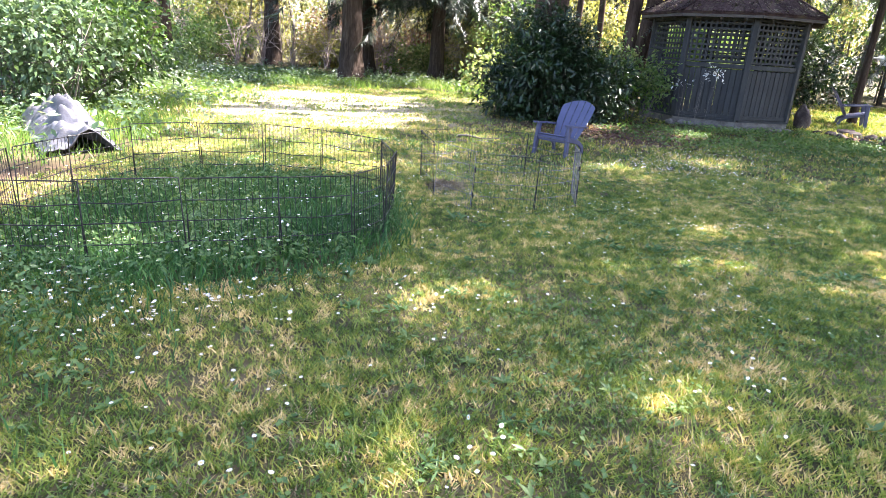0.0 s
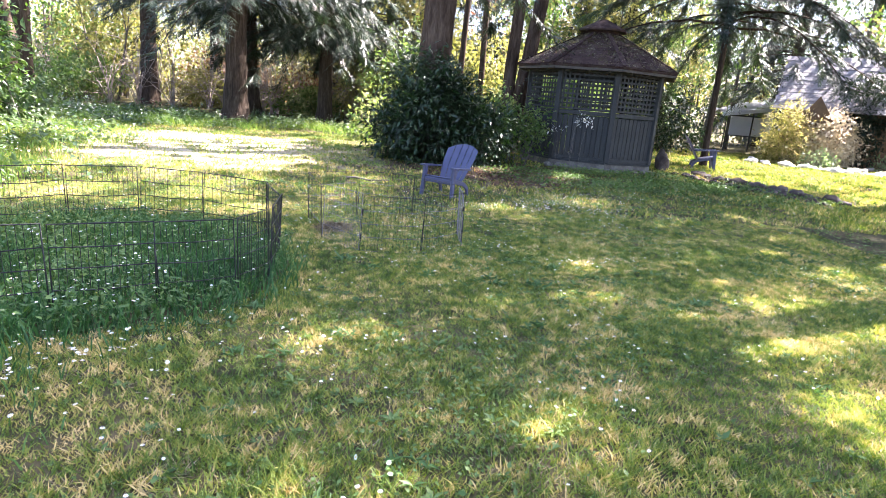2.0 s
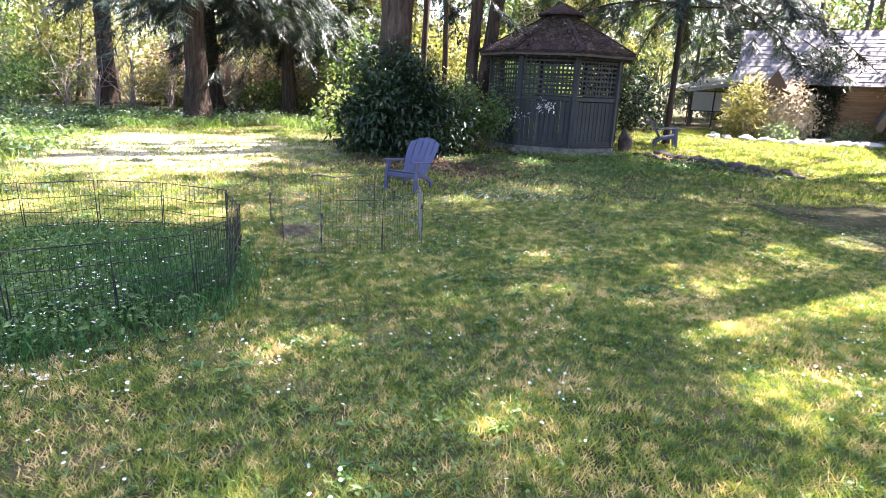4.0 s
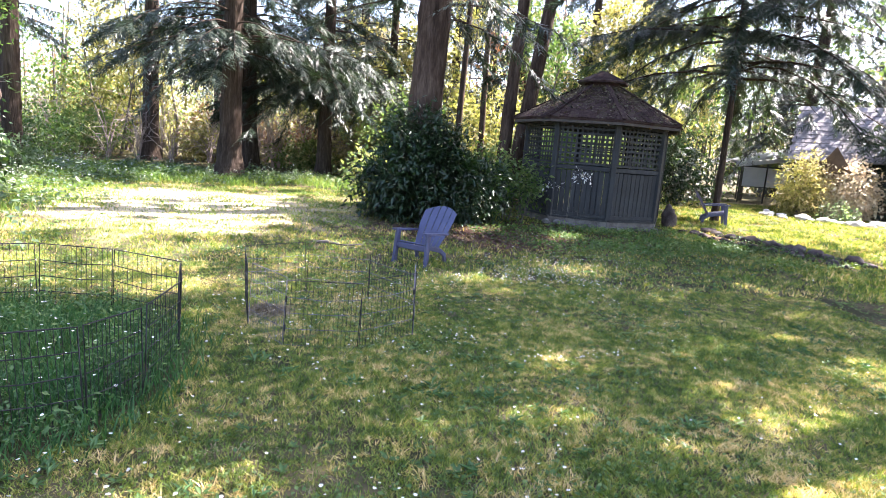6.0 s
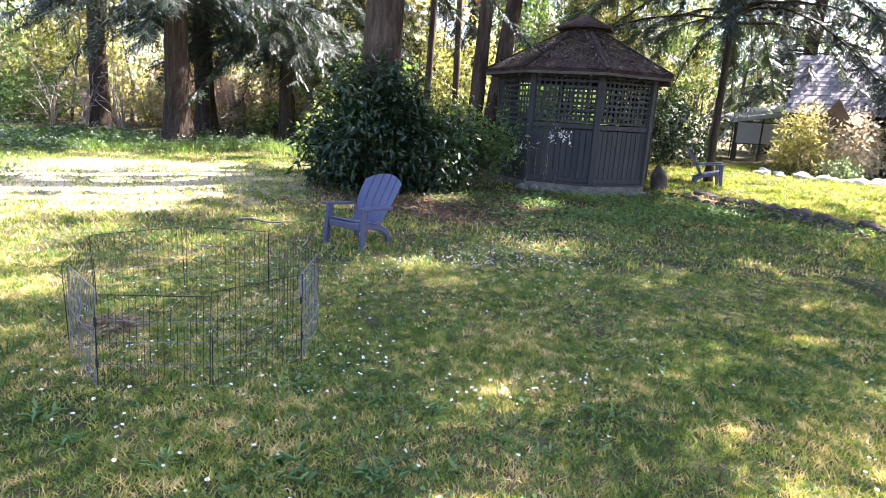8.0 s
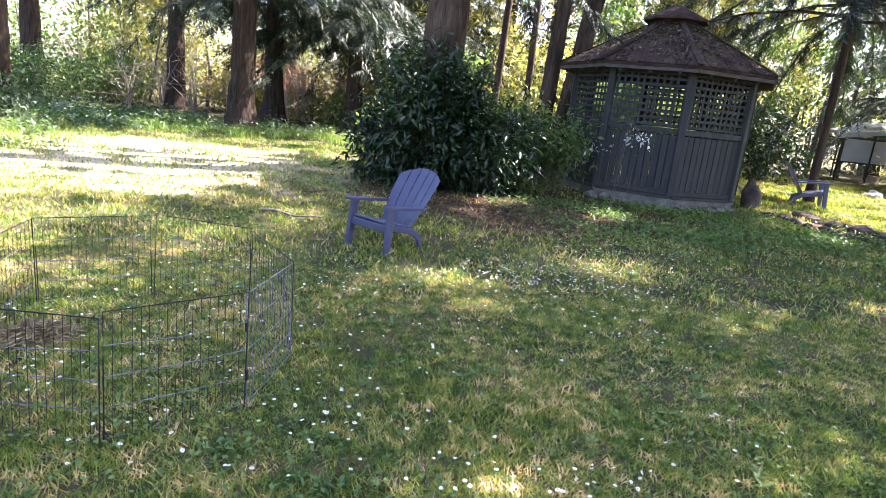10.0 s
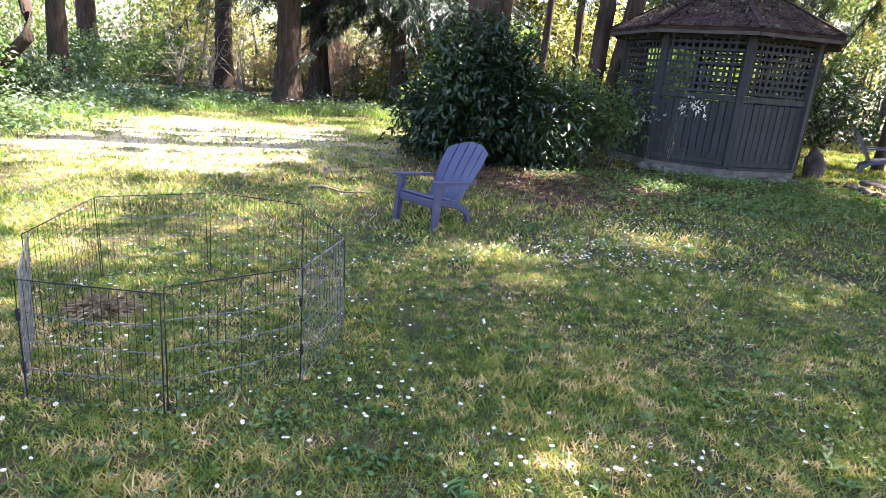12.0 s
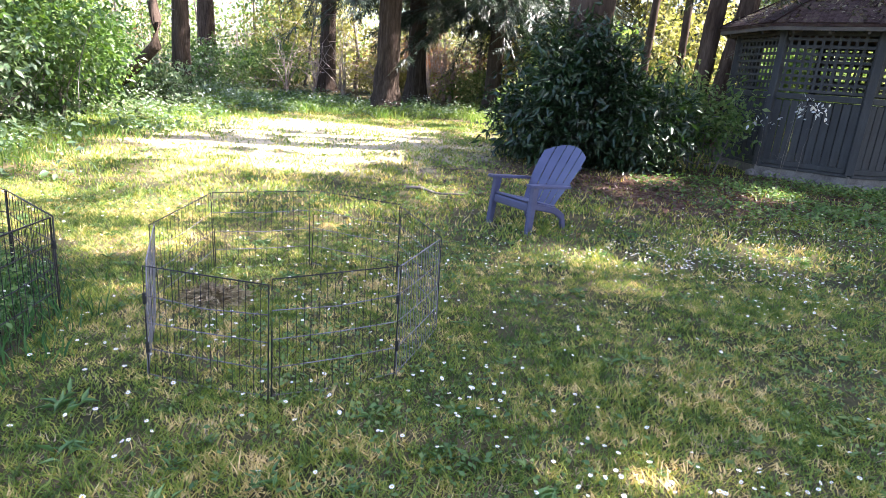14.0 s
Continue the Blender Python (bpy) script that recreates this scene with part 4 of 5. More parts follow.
def far_woods():
    """Deep wood behind: many leaf clumps on thin stems, with gaps to the sky."""
    rng = np.random.default_rng(90)
    stems = []
    groups = {0: [], 1: [], 2: []}
    for i in range(150):
        a = radians(rng.uniform(-75, 62))
        r = rng.uniform(34, 56)
        x, y = r * math.sin(a), r * math.cos(a)
        h = rng.uniform(2.5, 8.5) if a < radians(8) else rng.uniform(5, 13)
        k = rng.choice(3, p=[0.5, 0.36, 0.14])
        z0 = gz(x, y)
        groups[k].append((x, y, z0 + h * 0.55, rng.uniform(1.6, 3.0), rng.uniform(1.4, 2.4), h * 0.5))
        stems.append(tube([(x, y, z0 - 0.1), (x + rng.normal() * 0.2, y, z0 + h * 0.5), (x + rng.normal() * 0.4, y, z0 + h * 1.1)], [0.12, 0.09, 0.03], 5))
    for k, (mt, name) in enumerate(((M_LEAF, "green"), (M_LEAF_YELLOW, "yellow-green"), (M_LEAF_RED, "copper"))):
        V, F = leaf_cloud(groups[k], (60000, 50000, 12000)[k], 0.25, rng, LONG_V * (1.9, 1, 1), LONG_F, clump=8, spread=0.4, shell=0.2)
        tagged(place("far_foliage", mesh_of("far_foliage", V, F), mt), "sunlit " + name + " foliage deep in the wood", "woods", kind="stuff")
    tagged(place("far_stems", mesh_of("far_stems", *join(stems)), M_TWIG), "thin grey stems deep in the wood", "woods", kind="stuff")


def tall_leafy_trees():
    """Slender leafy trees whose crowns close the gaps over the gazebo."""
    for i, (x, y, h, mt) in enumerate(((3.0, 28.0, 8.5, M_LEAF_YELLOW), (6.6, 29.5, 9.0, M_LEAF), (9.8, 31.0, 9.5, M_LEAF_YELLOW), (0.6, 30.5, 7.5, M_LEAF_YELLOW), (-12.5, 31.0, 7.0, M_LEAF_YELLOW), (13.2, 33.0, 9.5, M_LEAF_YELLOW), (16.6, 36.0, 10.0, M_LEAF), (20.5, 39.0, 11.0, M_LEAF_YELLOW))):
        rng = np.random.default_rng(600 + i)
        blobs = [(x + rng.normal() * 0.9, y + rng.normal() * 0.8, h * f, 1.5, 1.4, 1.2) for f in (0.4, 0.55, 0.68, 0.8, 0.92)]
        shrub("maple_tree", "slender leafy maple with sunlit spring leaves", blobs, 4600, 0.2, mt, 610 + i, "tree", stems=5, shell=0.2, stem_r=0.07, clump=14, spread=0.2, tv=WIDE_V, tf=LONG_F)


def bare_twigs():
    """Tangles of pale leafless twigs among the trees."""
    rng = np.random.default_rng(95)
    out = []
    for i in range(34):
        x, y = rng.uniform(-15, 1.5), rng.uniform(25.5, 33)
        for _ in range(11):
            a = rng.random() * 2 * np.pi
            h, r = rng.uniform(1.2, 4.6), rng.uniform(0.4, 1.8)
            s = np.linspace(0, 1, 6)
            p = np.stack([x + np.cos(a) * r * s ** 1.6, y + np.sin(a) * r * s ** 1.6, gz(x, y) - 0.05 + h * s - 0.25 * h * s ** 3], -1) + rng.standard_normal((6, 3)) * 0.04
            out.append(tube(p, 0.022 * (1 - 0.8 * s), 4))
            for k in (2, 3, 4):
                q = p[k] + rng.standard_normal(3) * (0.5, 0.5, 0.25)
                out.append(tube([p[k], (p[k] + q) / 2 + rng.standard_normal(3) * 0.06, q], [0.011, 0.008, 0.003], 4))
    tagged(place("bare_twigs", mesh_of("bare_twigs", *join(out)), M_TWIG_PALE), "pale leafless twigs tangled at the wood edge", "twigs", kind="stuff")


far_woods()
tall_leafy_trees()
bare_twigs()


# ---- house, shelter and rockery at the sunny side ----
def prism(name, pts, y0, y1, material, parent, label=""):
    """A solid with the outline pts in x, z from y0 to y1."""
    bm = bmesh.new()
    a, b = [bm.verts.new((x, y0, z)) for x, z in pts], [bm.verts.new((x, y1, z)) for x, z in pts]
    bm.faces.new(a)
    bm.faces.new(b[::-1])
    for i in range(len(pts)):
        j = (i + 1) % len(pts)
        bm.faces.new((a[i], b[i], b[j], a[j]))
    bmesh.ops.recalc_face_normals(bm, faces=bm.faces[:])
    return part(name, bm, material, parent, label)


def build_house():
    h = tagged(new("house"), "brown cedar-sided house with steep grey shingle roofs", "house")
    zg = 0.0
    wing = prism("wall", [(17.6, zg), (24.0, zg), (24.0, 2.5), (17.6, 2.5)], 25.2, 29.0, M_SIDING, h)
    gable = prism("wall", [(23.0, zg), (29.0, zg), (29.0, 2.2), (26.0, 10.6), (23.0, 2.2)], 23.2, 31.0, M_SIDING, h)
    bm = bmesh.new()
    v = [bm.verts.new(p) for p in ((16.9, 24.5, 2.35), (24.2, 24.5, 2.35), (24.2, 27.1, 4.75), (16.9, 27.1, 4.75), (16.9, 29.7, 2.35), (24.2, 29.7, 2.35))]
    bm.faces.new((v[0], v[1], v[2], v[3]))
    bm.faces.new((v[3], v[2], v[5], v[4]))
    bmesh.ops.solidify(bm, geom=bm.faces[:], thickness=0.12)
    roof = part("roof", bm, M_ROOF, h, "grey weathered shingle roof")
    bm = bmesh.new()
    v = [bm.verts.new(p) for p in ((22.3, 22.7, 0.9), (26.0, 22.7, 11.0), (26.0, 31.5, 11.0), (22.3, 31.5, 0.9), (29.7, 22.7, 0.9), (29.7, 31.5, 0.9))]
    bm.faces.new((v[0], v[3], v[2], v[1]))
    bm.faces.new((v[1], v[2], v[5], v[4]))
    bmesh.ops.solidify(bm, geom=bm.faces[:], thickness=0.14)
    roof2 = part("roof", bm, M_ROOF, h, "very steep grey shingle roof")
    for sx in (-1, 1):
        p, q = Vector((26 + sx * 3.75, 22.66, 0.75)), Vector((26, 22.66, 10.95))
        part("bargeboard", box((q - p).length, 0.05, 0.26, (0, 0, 0), 0.01), M_TRIM, h, m=Matrix.Translation((p + q) / 2) @ along(p, q))
    for i in range(11):
        z = 0.18 + i * 0.215
        part("siding_board", box(6.3 if i else 6.35, 0.022, 0.205, (20.4, 25.18, z), 0.004, turn=Matrix.Rotation(radians(4), 4, 'X')), M_SIDING, wing)
    for i in range(34):
        z = 0.18 + i * 0.215
        half = 3.0 if z < 2.2 else 3.0 * (1 - (z - 2.2) / 8.4) - 0.05
        part("siding_board", box(2 * half, 0.022, 0.205, (26.0, 23.18, z), 0.004, turn=Matrix.Rotation(radians(4), 4, 'X')), M_SIDING, gable)
    b = box(1, 1, 1, (0, 0, 0))
    tile = bpy.data.meshes.new("shingle")
    b.to_mesh(tile)
    b.free()
    tile.materials.append(M_ROOF)
    rng = random.Random(9)
    up = Vector((0, 2.6, 2.4)).normalized()
    nr = Vector((1, 0, 0)).cross(up)
    for r in range(13):
        for i in range(16):
            c = Vector((16.9 + 0.456 * (i + 0.5 + 0.25 * (r % 2) - 0.12), 24.5, 2.35)) + up * (0.15 + r * 0.265) + nr * (0.02 + 0.012 * rng.random())
            z = nr + up * 0.04
            m = Matrix(((1, 0, 0), (up - nr * 0.05)[:], z[:])).transposed().to_4x4()
            m.translation = c
            place("shingle", tile, None, roof, m=m @ Matrix.Diagonal((0.44, 0.3, 0.02, 1)))
    for x, y, z, w, hh in ((19.6, 25.16, 1.45, 1.1, 0.95), (25.9, 23.16, 1.4, 1.5, 1.2), (25.9, 23.16, 4.6, 1.2, 1.3)):
        wd = part("window", box(w + 0.16, 0.06, hh + 0.16, (x, y, z), 0.01), M_TRIM, h, "dark brown framed window")
        for sx in (-1, 1):
            part("pane", box(w / 2 - 0.03, 0.012, hh, (x + sx * w / 4, y - 0.036, z)), M_PANE, wd)
    # porch gable over the side door
    prism("porch", [(17.9, 1.9), (19.2, 1.9), (18.55, 2.9)], 23.4, 24.9, M_TRIM, h, "dark shaded porch gable")


def turn_house():
    h = bpy.data.objects["house"]
    h.matrix_basis = Matrix.Translation((16.7, 24.8, 0)) @ Matrix.Rotation(radians(-38), 4, 'Z') @ Matrix.Translation((-16.9, -24.5, 0))


def build_shelter():
    s = tagged(new("garden_shelter"), "white fabric canopy on a dark steel frame", "shelter")
    z0 = gz(18.8, 30)
    bm = bmesh.new()
    n = 14
    rows = []
    for j, y in enumerate((29.0, 29.9, 30.8, 31.7)):
        row = []
        for i in range(n):
            u = i / (n - 1)
            z = 1.85 + 0.75 * u ** 1.6 - 0.10 * math.sin(u * 9) * (0.4 + 0.3 * j) + 0.25 * math.sin(j / 3 * math.pi)
            row.append(bm.verts.new((16.9 + 3.5 * u, y, z0 + z)))
        rows.append(row)
    for a, b in zip(rows[:-1], rows[1:]):
        for i in range(n - 1):
            bm.faces.new((a[i], a[i + 1], b[i + 1], b[i]))
    bmesh.ops.solidify(bm, geom=bm.faces[:], thickness=0.03)
    part("canopy", bm, M_WHITE, s, "white sagging canopy", smooth=True)
    for x, h in ((17.3, 1.78), (18.6, 1.95), (20.1, 2.3)):
        for y in (29.1, 31.5):
            part("post", box(0.06, 0.06, h + 0.05, (x, y, z0 + h / 2 - 0.02), 0.01), M_METAL, s)
    for y in (29.1, 31.5):
        part("rail", box(2.8, 0.04, 0.05, (18.7, y, z0 + 0.75), 0.008), M_METAL, s)
        part("rail", box(2.8, 0.04, 0.05, (18.7, y, z0 + 1.74), 0.008), M_METAL, s)
    part("side_sheet", box(2.6, 0.02, 0.95, (18.75, 29.16, z0 + 1.22), 0.004), M_WHITE, s, "white side sheet")
    part("valance", box(3.4, 0.03, 0.2, (18.6, 28.98, z0 + 2.02), 0.006, turn=Matrix.Rotation(radians(-9), 4, 'Y')), M_WHITE, s, "white front valance")


build_house()
turn_house()
build_shelter()
rgs = random.Random(12)
# low rockery of pale stones in the sun
for i in range(46):
    f = i / 45
    x, y = 14.4 + 7.8 * f, 22.0 - 2.0 * math.sin(f * 3.1) + rgs.uniform(-0.1, 0.1) + 0.75 * (i % 3 == 1) + 1.3 * (i % 7 == 3)
    s = rgs.uniform(0.09, 0.24)
    stone("rock", "pale sunlit granite rock in the garden edging", x, y, s * 1.3, s, s * 1.1, M_PALE_STONE, 200 + i, "rockery edging rocks")
# rubble along the foot of the plinth
for i in range(26):
    k = 7 + 2.0 * i / 25
    p = ring(GR + 0.1, int(k), 0).lerp(ring(GR + 0.1, int(k) + 1, 0), k - int(k))
    s = rgs.uniform(0.05, 0.11)
    stone("rubble_stone", "small grey rubble stone at the foot of the gazebo", p.x + rgs.uniform(-0.05, 0.05), p.y - rgs.uniform(0.0, 0.08), s * 1.3, s, s * 1.3, M_RUBBLE, 270 + i, "plinth rubble stones")
# brown stone border from the gazebo across the lawn
stone("upright_stone", "rounded brown upright stone beside the gazebo plinth", 7.92, 16.15, 0.17, 0.14, 0.72, M_STONE, 230)
for i in range(30):
    f = i / 29
    x, y = 8.02 + 1.35 * f ** 1.1, 15.35 - 3.95 * f ** 0.95
    back = i % 2
    s = rgs.uniform(0.08, 0.16) * (1.1 if back else 0.75)
    x, y = x + 0.62 * back + rgs.uniform(-0.09, 0.09), y + 0.32 * back + rgs.uniform(-0.08, 0.08)
    stone("border_stone", "brown field stone in the bed border beside the lawn", x, y, s * 1.35, s, s * 1.3, M_STONE, 240 + i, "bed border stones")

shrub("golden_cypress", "yellow-green upright cypress shrub behind the rockery", [(16.4, 23.2, 1.3, 0.75, 0.7, 1.3), (16.2, 23.0, 0.8, 0.8, 0.7, 0.8)], 4200, 0.16, M_LEAF_YELLOW, 120, tv=LONG_V, tf=LONG_F)
shrub("azalea", "pale pink flowering azalea behind the rockery", [(18.2, 23.0, 1.3, 0.95, 0.8, 1.1), (18.8, 23.1, 1.0, 0.8, 0.7, 0.9), (17.8, 22.9, 0.8, 0.6, 0.6, 0.7)], 5200, 0.15, M_BLOSSOM, 121)
shrub("weeping_conifer", "dark weeping conifer by the house", [(19.9, 23.4, 2.6, 1.0, 0.8, 1.2), (19.8, 23.3, 1.4, 0.85, 0.8, 1.4), (20.6, 23.5, 2.4, 0.8, 0.7, 1.1)], 6200, 0.24, M_NEEDLE, 122, tv=LONG_V * (0.7, 1, 1), tf=LONG_F)
shrub("flowering_shrub", "white blossoming shrub against the house", [(22.6, 22.2, 2.6, 1.0, 0.8, 1.5), (23.4, 21.6, 1.9, 0.9, 0.8, 1.2)], 4600, 0.17, M_BLOSSOM, 123)
shrub("rockery_plant", "low pale plants among the rocks", [(20.6, 21.9, 0.4, 0.9, 0.5, 0.4), (17.0, 21.8, 0.35, 0.6, 0.4, 0.35), (22.2, 21.6, 0.4, 0.9, 0.6, 0.4)], 2600, 0.12, M_LEAF_PALE, 124)
shrub("young_sapling", "thin sapling with a few leaves coloured pale as if sunlit, before the gazebo", [(4.45, 13.5, 1.45, 0.16, 0.14, 0.12), (3.95, 13.4, 1.08, 0.22, 0.15, 0.07), (4.7, 13.6, 1.25, 0.2, 0.14, 0.1)], 80, 0.075, M_LEAF_SUNLIT, 125, "sapling", stems=4, spread=0.06, stem_r=0.005)


def build_tarp():
    """A crumpled grey sheet lying over a mound at the thicket's edge."""
    n, m = 60, 40
    U, W = np.meshgrid(np.linspace(0, 1, n), np.linspace(0, 1, m), indexing="ij")
    X = -6.8 + 1.75 * U + 0.6 * W
    Y = 8.35 - 1.9 * U + 0.6 * W
    hump = np.sin(np.pi * np.clip(W, 0, 1)) * 0.24 * (1 - 0.6 * U) + 0.14 * (1 - U) ** 1.4 * (0.3 + 0.7 * W)
    Z = np.array([[abs(noise.noise(Vector((a * 2.2 + b, b * 3.4, 1)))) * 0.3 + abs(noise.noise(Vector((a * 6 + 2 * b, b * 5, 5)))) * 0.12 for a, b in zip(r, s)] for r, s in zip(X, Y)])
    Z = ground_z(X, Y) + np.maximum(0.015, hump + Z * (0.4 + 0.6 * np.sin(np.pi * W)))
    i, j = np.meshgrid(np.arange(n - 1), np.arange(m - 1), indexing="ij")
    q = np.stack([i * m + j, (i + 1) * m + j, (i + 1) * m + j + 1, i * m + j + 1], -1).reshape(-1, 4)
    ob = place("tarpaulin", mesh_of("tarpaulin", np.stack([X, Y, Z], -1).reshape(-1, 3), q, True), M_TARP)
    sd = ob.modifiers.new("thickness", 'SOLIDIFY')
    sd.thickness = 0.012
    tagged(ob, "crumpled grey plastic sheet lying by the thicket", "tarpaulin")


build_tarp()


# ---- grass, weeds, flowers ----
def in_gap(x, y):
    """Share of grass that grows at a place: thin under the shrub, on bare beds and over the painted sun pool."""
    k = np.ones_like(x)
    for cx, cy, rx, ry, low in ((3.0, 13.2, 3.2, 2.2, 0.25), (-3.8, 14.2, 3.0, 3.2, 0.35), (8.55, 14.4, 0.55, 1.0, 0.1), (9.15, 12.7, 0.45, 1.1, 0.1), (6.1, 16.56, 1.9, 1.9, 0.0), (-4.6, 5.0, 0.9, 1.2, 0.4)):
        d = np.sqrt(((x - cx) / rx) ** 2 + ((y - cy) / ry) ** 2)
        k *= np.clip(low + (1 - low) * (d - 0.7) / 0.5, low, 1)
    return k


def in_pen(x, y):
    return ((x + 2.1) / 1.45) ** 2 + ((y - 4.75) / 1.6) ** 2 < 1


def blades(n, xr, yr, height, width, seed, only=None, name="grass", material=None, label="", lean=0.55, fine=False):
    rng = np.random.default_rng(seed)
    x, y = rng.uniform(*xr, n), rng.uniform(*yr, n)
    if fine:
        # blades gather in small tufts
        home = rng.integers(0, n // 16, n)
        loose = (0.022 + 0.03 * rng.random(n)) * (height / 0.05)
        x, y = x[home] + loose * rng.standard_normal(n), y[home] + loose * rng.standard_normal(n)
    keep = rng.random(n) < in_gap(x, y)
    if only is not None:
        keep &= only(x, y, rng)
    x, y = x[keep], y[keep]
    n = len(x)
    # clumped height
    patch = 0.88 + 0.3 * np.sin(x * 2.3 + np.sin(y * 1.9)) * np.sin(y * 2.7 + 1.2 * np.sin(x * 1.4))
    h = height * (0.45 + 0.75 * rng.random(n)) * patch
    w = width * (0.7 + 0.6 * rng.random(n))
    a = rng.random(n) * 2 * np.pi
    dx, dy = np.cos(a), np.sin(a)
    ln = h * lean * (0.3 + 1.2 * rng.random(n))
    b = rng.random(n) * 2 * np.pi
    z = ground_z(x, y) - 0.004
    if fine:
        V = np.empty((n, 3, 3), np.float32)
        for k, (sd, hh) in enumerate(((-1, 0), (1, 0), (0, 1))):
            V[:, k, 0] = x + dx * sd * w * 0.5 + np.cos(b) * ln * hh
            V[:, k, 1] = y + dy * sd * w * 0.5 + np.sin(b) * ln * hh
            V[:, k, 2] = z + h * hh
        ob = place(name, mesh_of(name, V.reshape(-1, 3), np.arange(n * 3).reshape(-1, 3)), material or M_GRASS)
        return tagged(ob, label, "grass", kind="stuff")
    V = np.empty((n, 5, 3), np.float32)
    for k, (s, hh, ww) in enumerate(((-1, 0, 1), (1, 0, 1), (-1, 0.55, 0.8), (1, 0.55, 0.8), (0, 1, 0))):
        V[:, k, 0] = x + dx * s * w * ww * 0.5 + np.cos(b) * ln * hh ** 1.7
        V[:, k, 1] = y + dy * s * w * ww * 0.5 + np.sin(b) * ln * hh ** 1.7
        V[:, k, 2] = z + h * hh
    F = np.array([(0, 1, 3), (0, 3, 2), (2, 3, 4)])[None] + (np.arange(n) * 5)[:, None, None]
    ob = place(name, mesh_of(name, V.reshape(-1, 3), F.reshape(-1, 3)), material or M_GRASS)
    tagged(ob, label, "grass", kind="stuff")


def sector(x, y, rng):
    """Ground in front of the walk, thinning with distance."""
    d = np.hypot(x - 0.8, y - 1.0)
    ang = np.arctan2(x - 0.5, y + 1.5)
    return (rng.random(len(x)) < np.clip(5.0 / np.maximum(d, 0.5), 0, 1)) & (ang > radians(-62)) & (ang < radians(50)) & ~in_pen(x, y)


blades(600000, (-4.5, 6.5), (1.0, 8.5), 0.042, 0.009, 301, sector, "lawn_grass", None, "short mown grass with straw-coloured dry patches", 1.0, True)
blades(90000, (-4.0, 5.5), (1.0, 6.5), 0.048, 0.007, 312, sector, "lawn_grass", None, "longer curling blades in the short lawn", 1.1)
blades(70000, (-4.5, 6.5), (1.0, 9.5), 0.03, 0.006, 311, sector, "dry_thatch", M_STRAW, "flat dry straw-coloured thatch in the lawn", 2.2, True)
blades(330000, (-9, 13), (8.5, 20), 0.07, 0.017, 302, sector, "lawn_grass", None, "short grass with dry patches farther off", 0.8, True)
blades(90000, (7.5, 24), (9.0, 27), 0.1, 0.034, 309, lambda x, y, r: np.arctan2(x - 0.5, y + 1.5) < radians(52), "lawn_grass", None, "sunlit open lawn beyond the gazebo", 0.9, True)
blades(50000, (-8, 10), (-6, 1.1), 0.06, 0.02, 310, None, "lawn_grass", None, "short grass of the lawn behind the walk", 0.9, True)
blades(20000, (-3.8, -0.5), (2.9, 6.6), 0.17, 0.009, 303, lambda x, y, r: ((x + 2.1) / 1.45) ** 2 + ((y - 4.75) / 1.6) ** 2 < 1.0 + 0.25 * r.standard_normal(len(x)), "tall_grass", M_LUSH, "tall lush green grass inside the pen")
blades(9000, (-5.5, -1.2), (1.6, 4.2), 0.14, 0.008, 304, lambda x, y, r: r.random(len(x)) < np.clip((-1.0 - x) / 2.2, 0, 1), "tall_grass", M_LUSH, "longer green grass beside the pen")
blades(15000, (-12, 1.5), (17.5, 24), 0.27, 0.02, 305, lambda x, y, r: y + 0.7 * np.sin(1.9 * x) * np.sin(0.8 * x + 1) + 0.45 * r.standard_normal(len(x)) > 20.4 - 0.32 * (x + 2) * (x > -2) + 0.35 * (x + 2) * (x < -2), "tall_grass", M_EDGE, "tall bright grass at the wood edge", 0.8)
blades(14000, (-8.5, -4.2), (6, 17), 0.2, 0.014, 306, lambda x, y, r: x + 0.35 * r.standard_normal(len(x)) < -5.0 - 0.2 * np.clip(y - 9, 0, 9) + 0.5 * np.sin(y), "tall_grass", M_EDGE, "long grass along the thicket")

# tufts and straw over the ground that is painted pale for the sun pool
blades(26000, (-8, 1.5), (12.6, 19.5), 0.085, 0.02, 307, lambda x, y, r: np.sin(1.7 * x + 1.5 * np.sin(1.3 * y)) * np.sin(1.9 * y + 0.8 * x) + 0.45 * r.standard_normal(len(x)) > 0.25, "sparse_grass", M_EDGE, "sparse short grass tufts on the pale painted sun pool", 1.2)
blades(14000, (-7, 1.5), (12.8, 18.5), 0.03, 0.016, 308, None, "dry_thatch", M_STRAW, "flat dry straw scattered on the pale painted sun pool", 2.6)


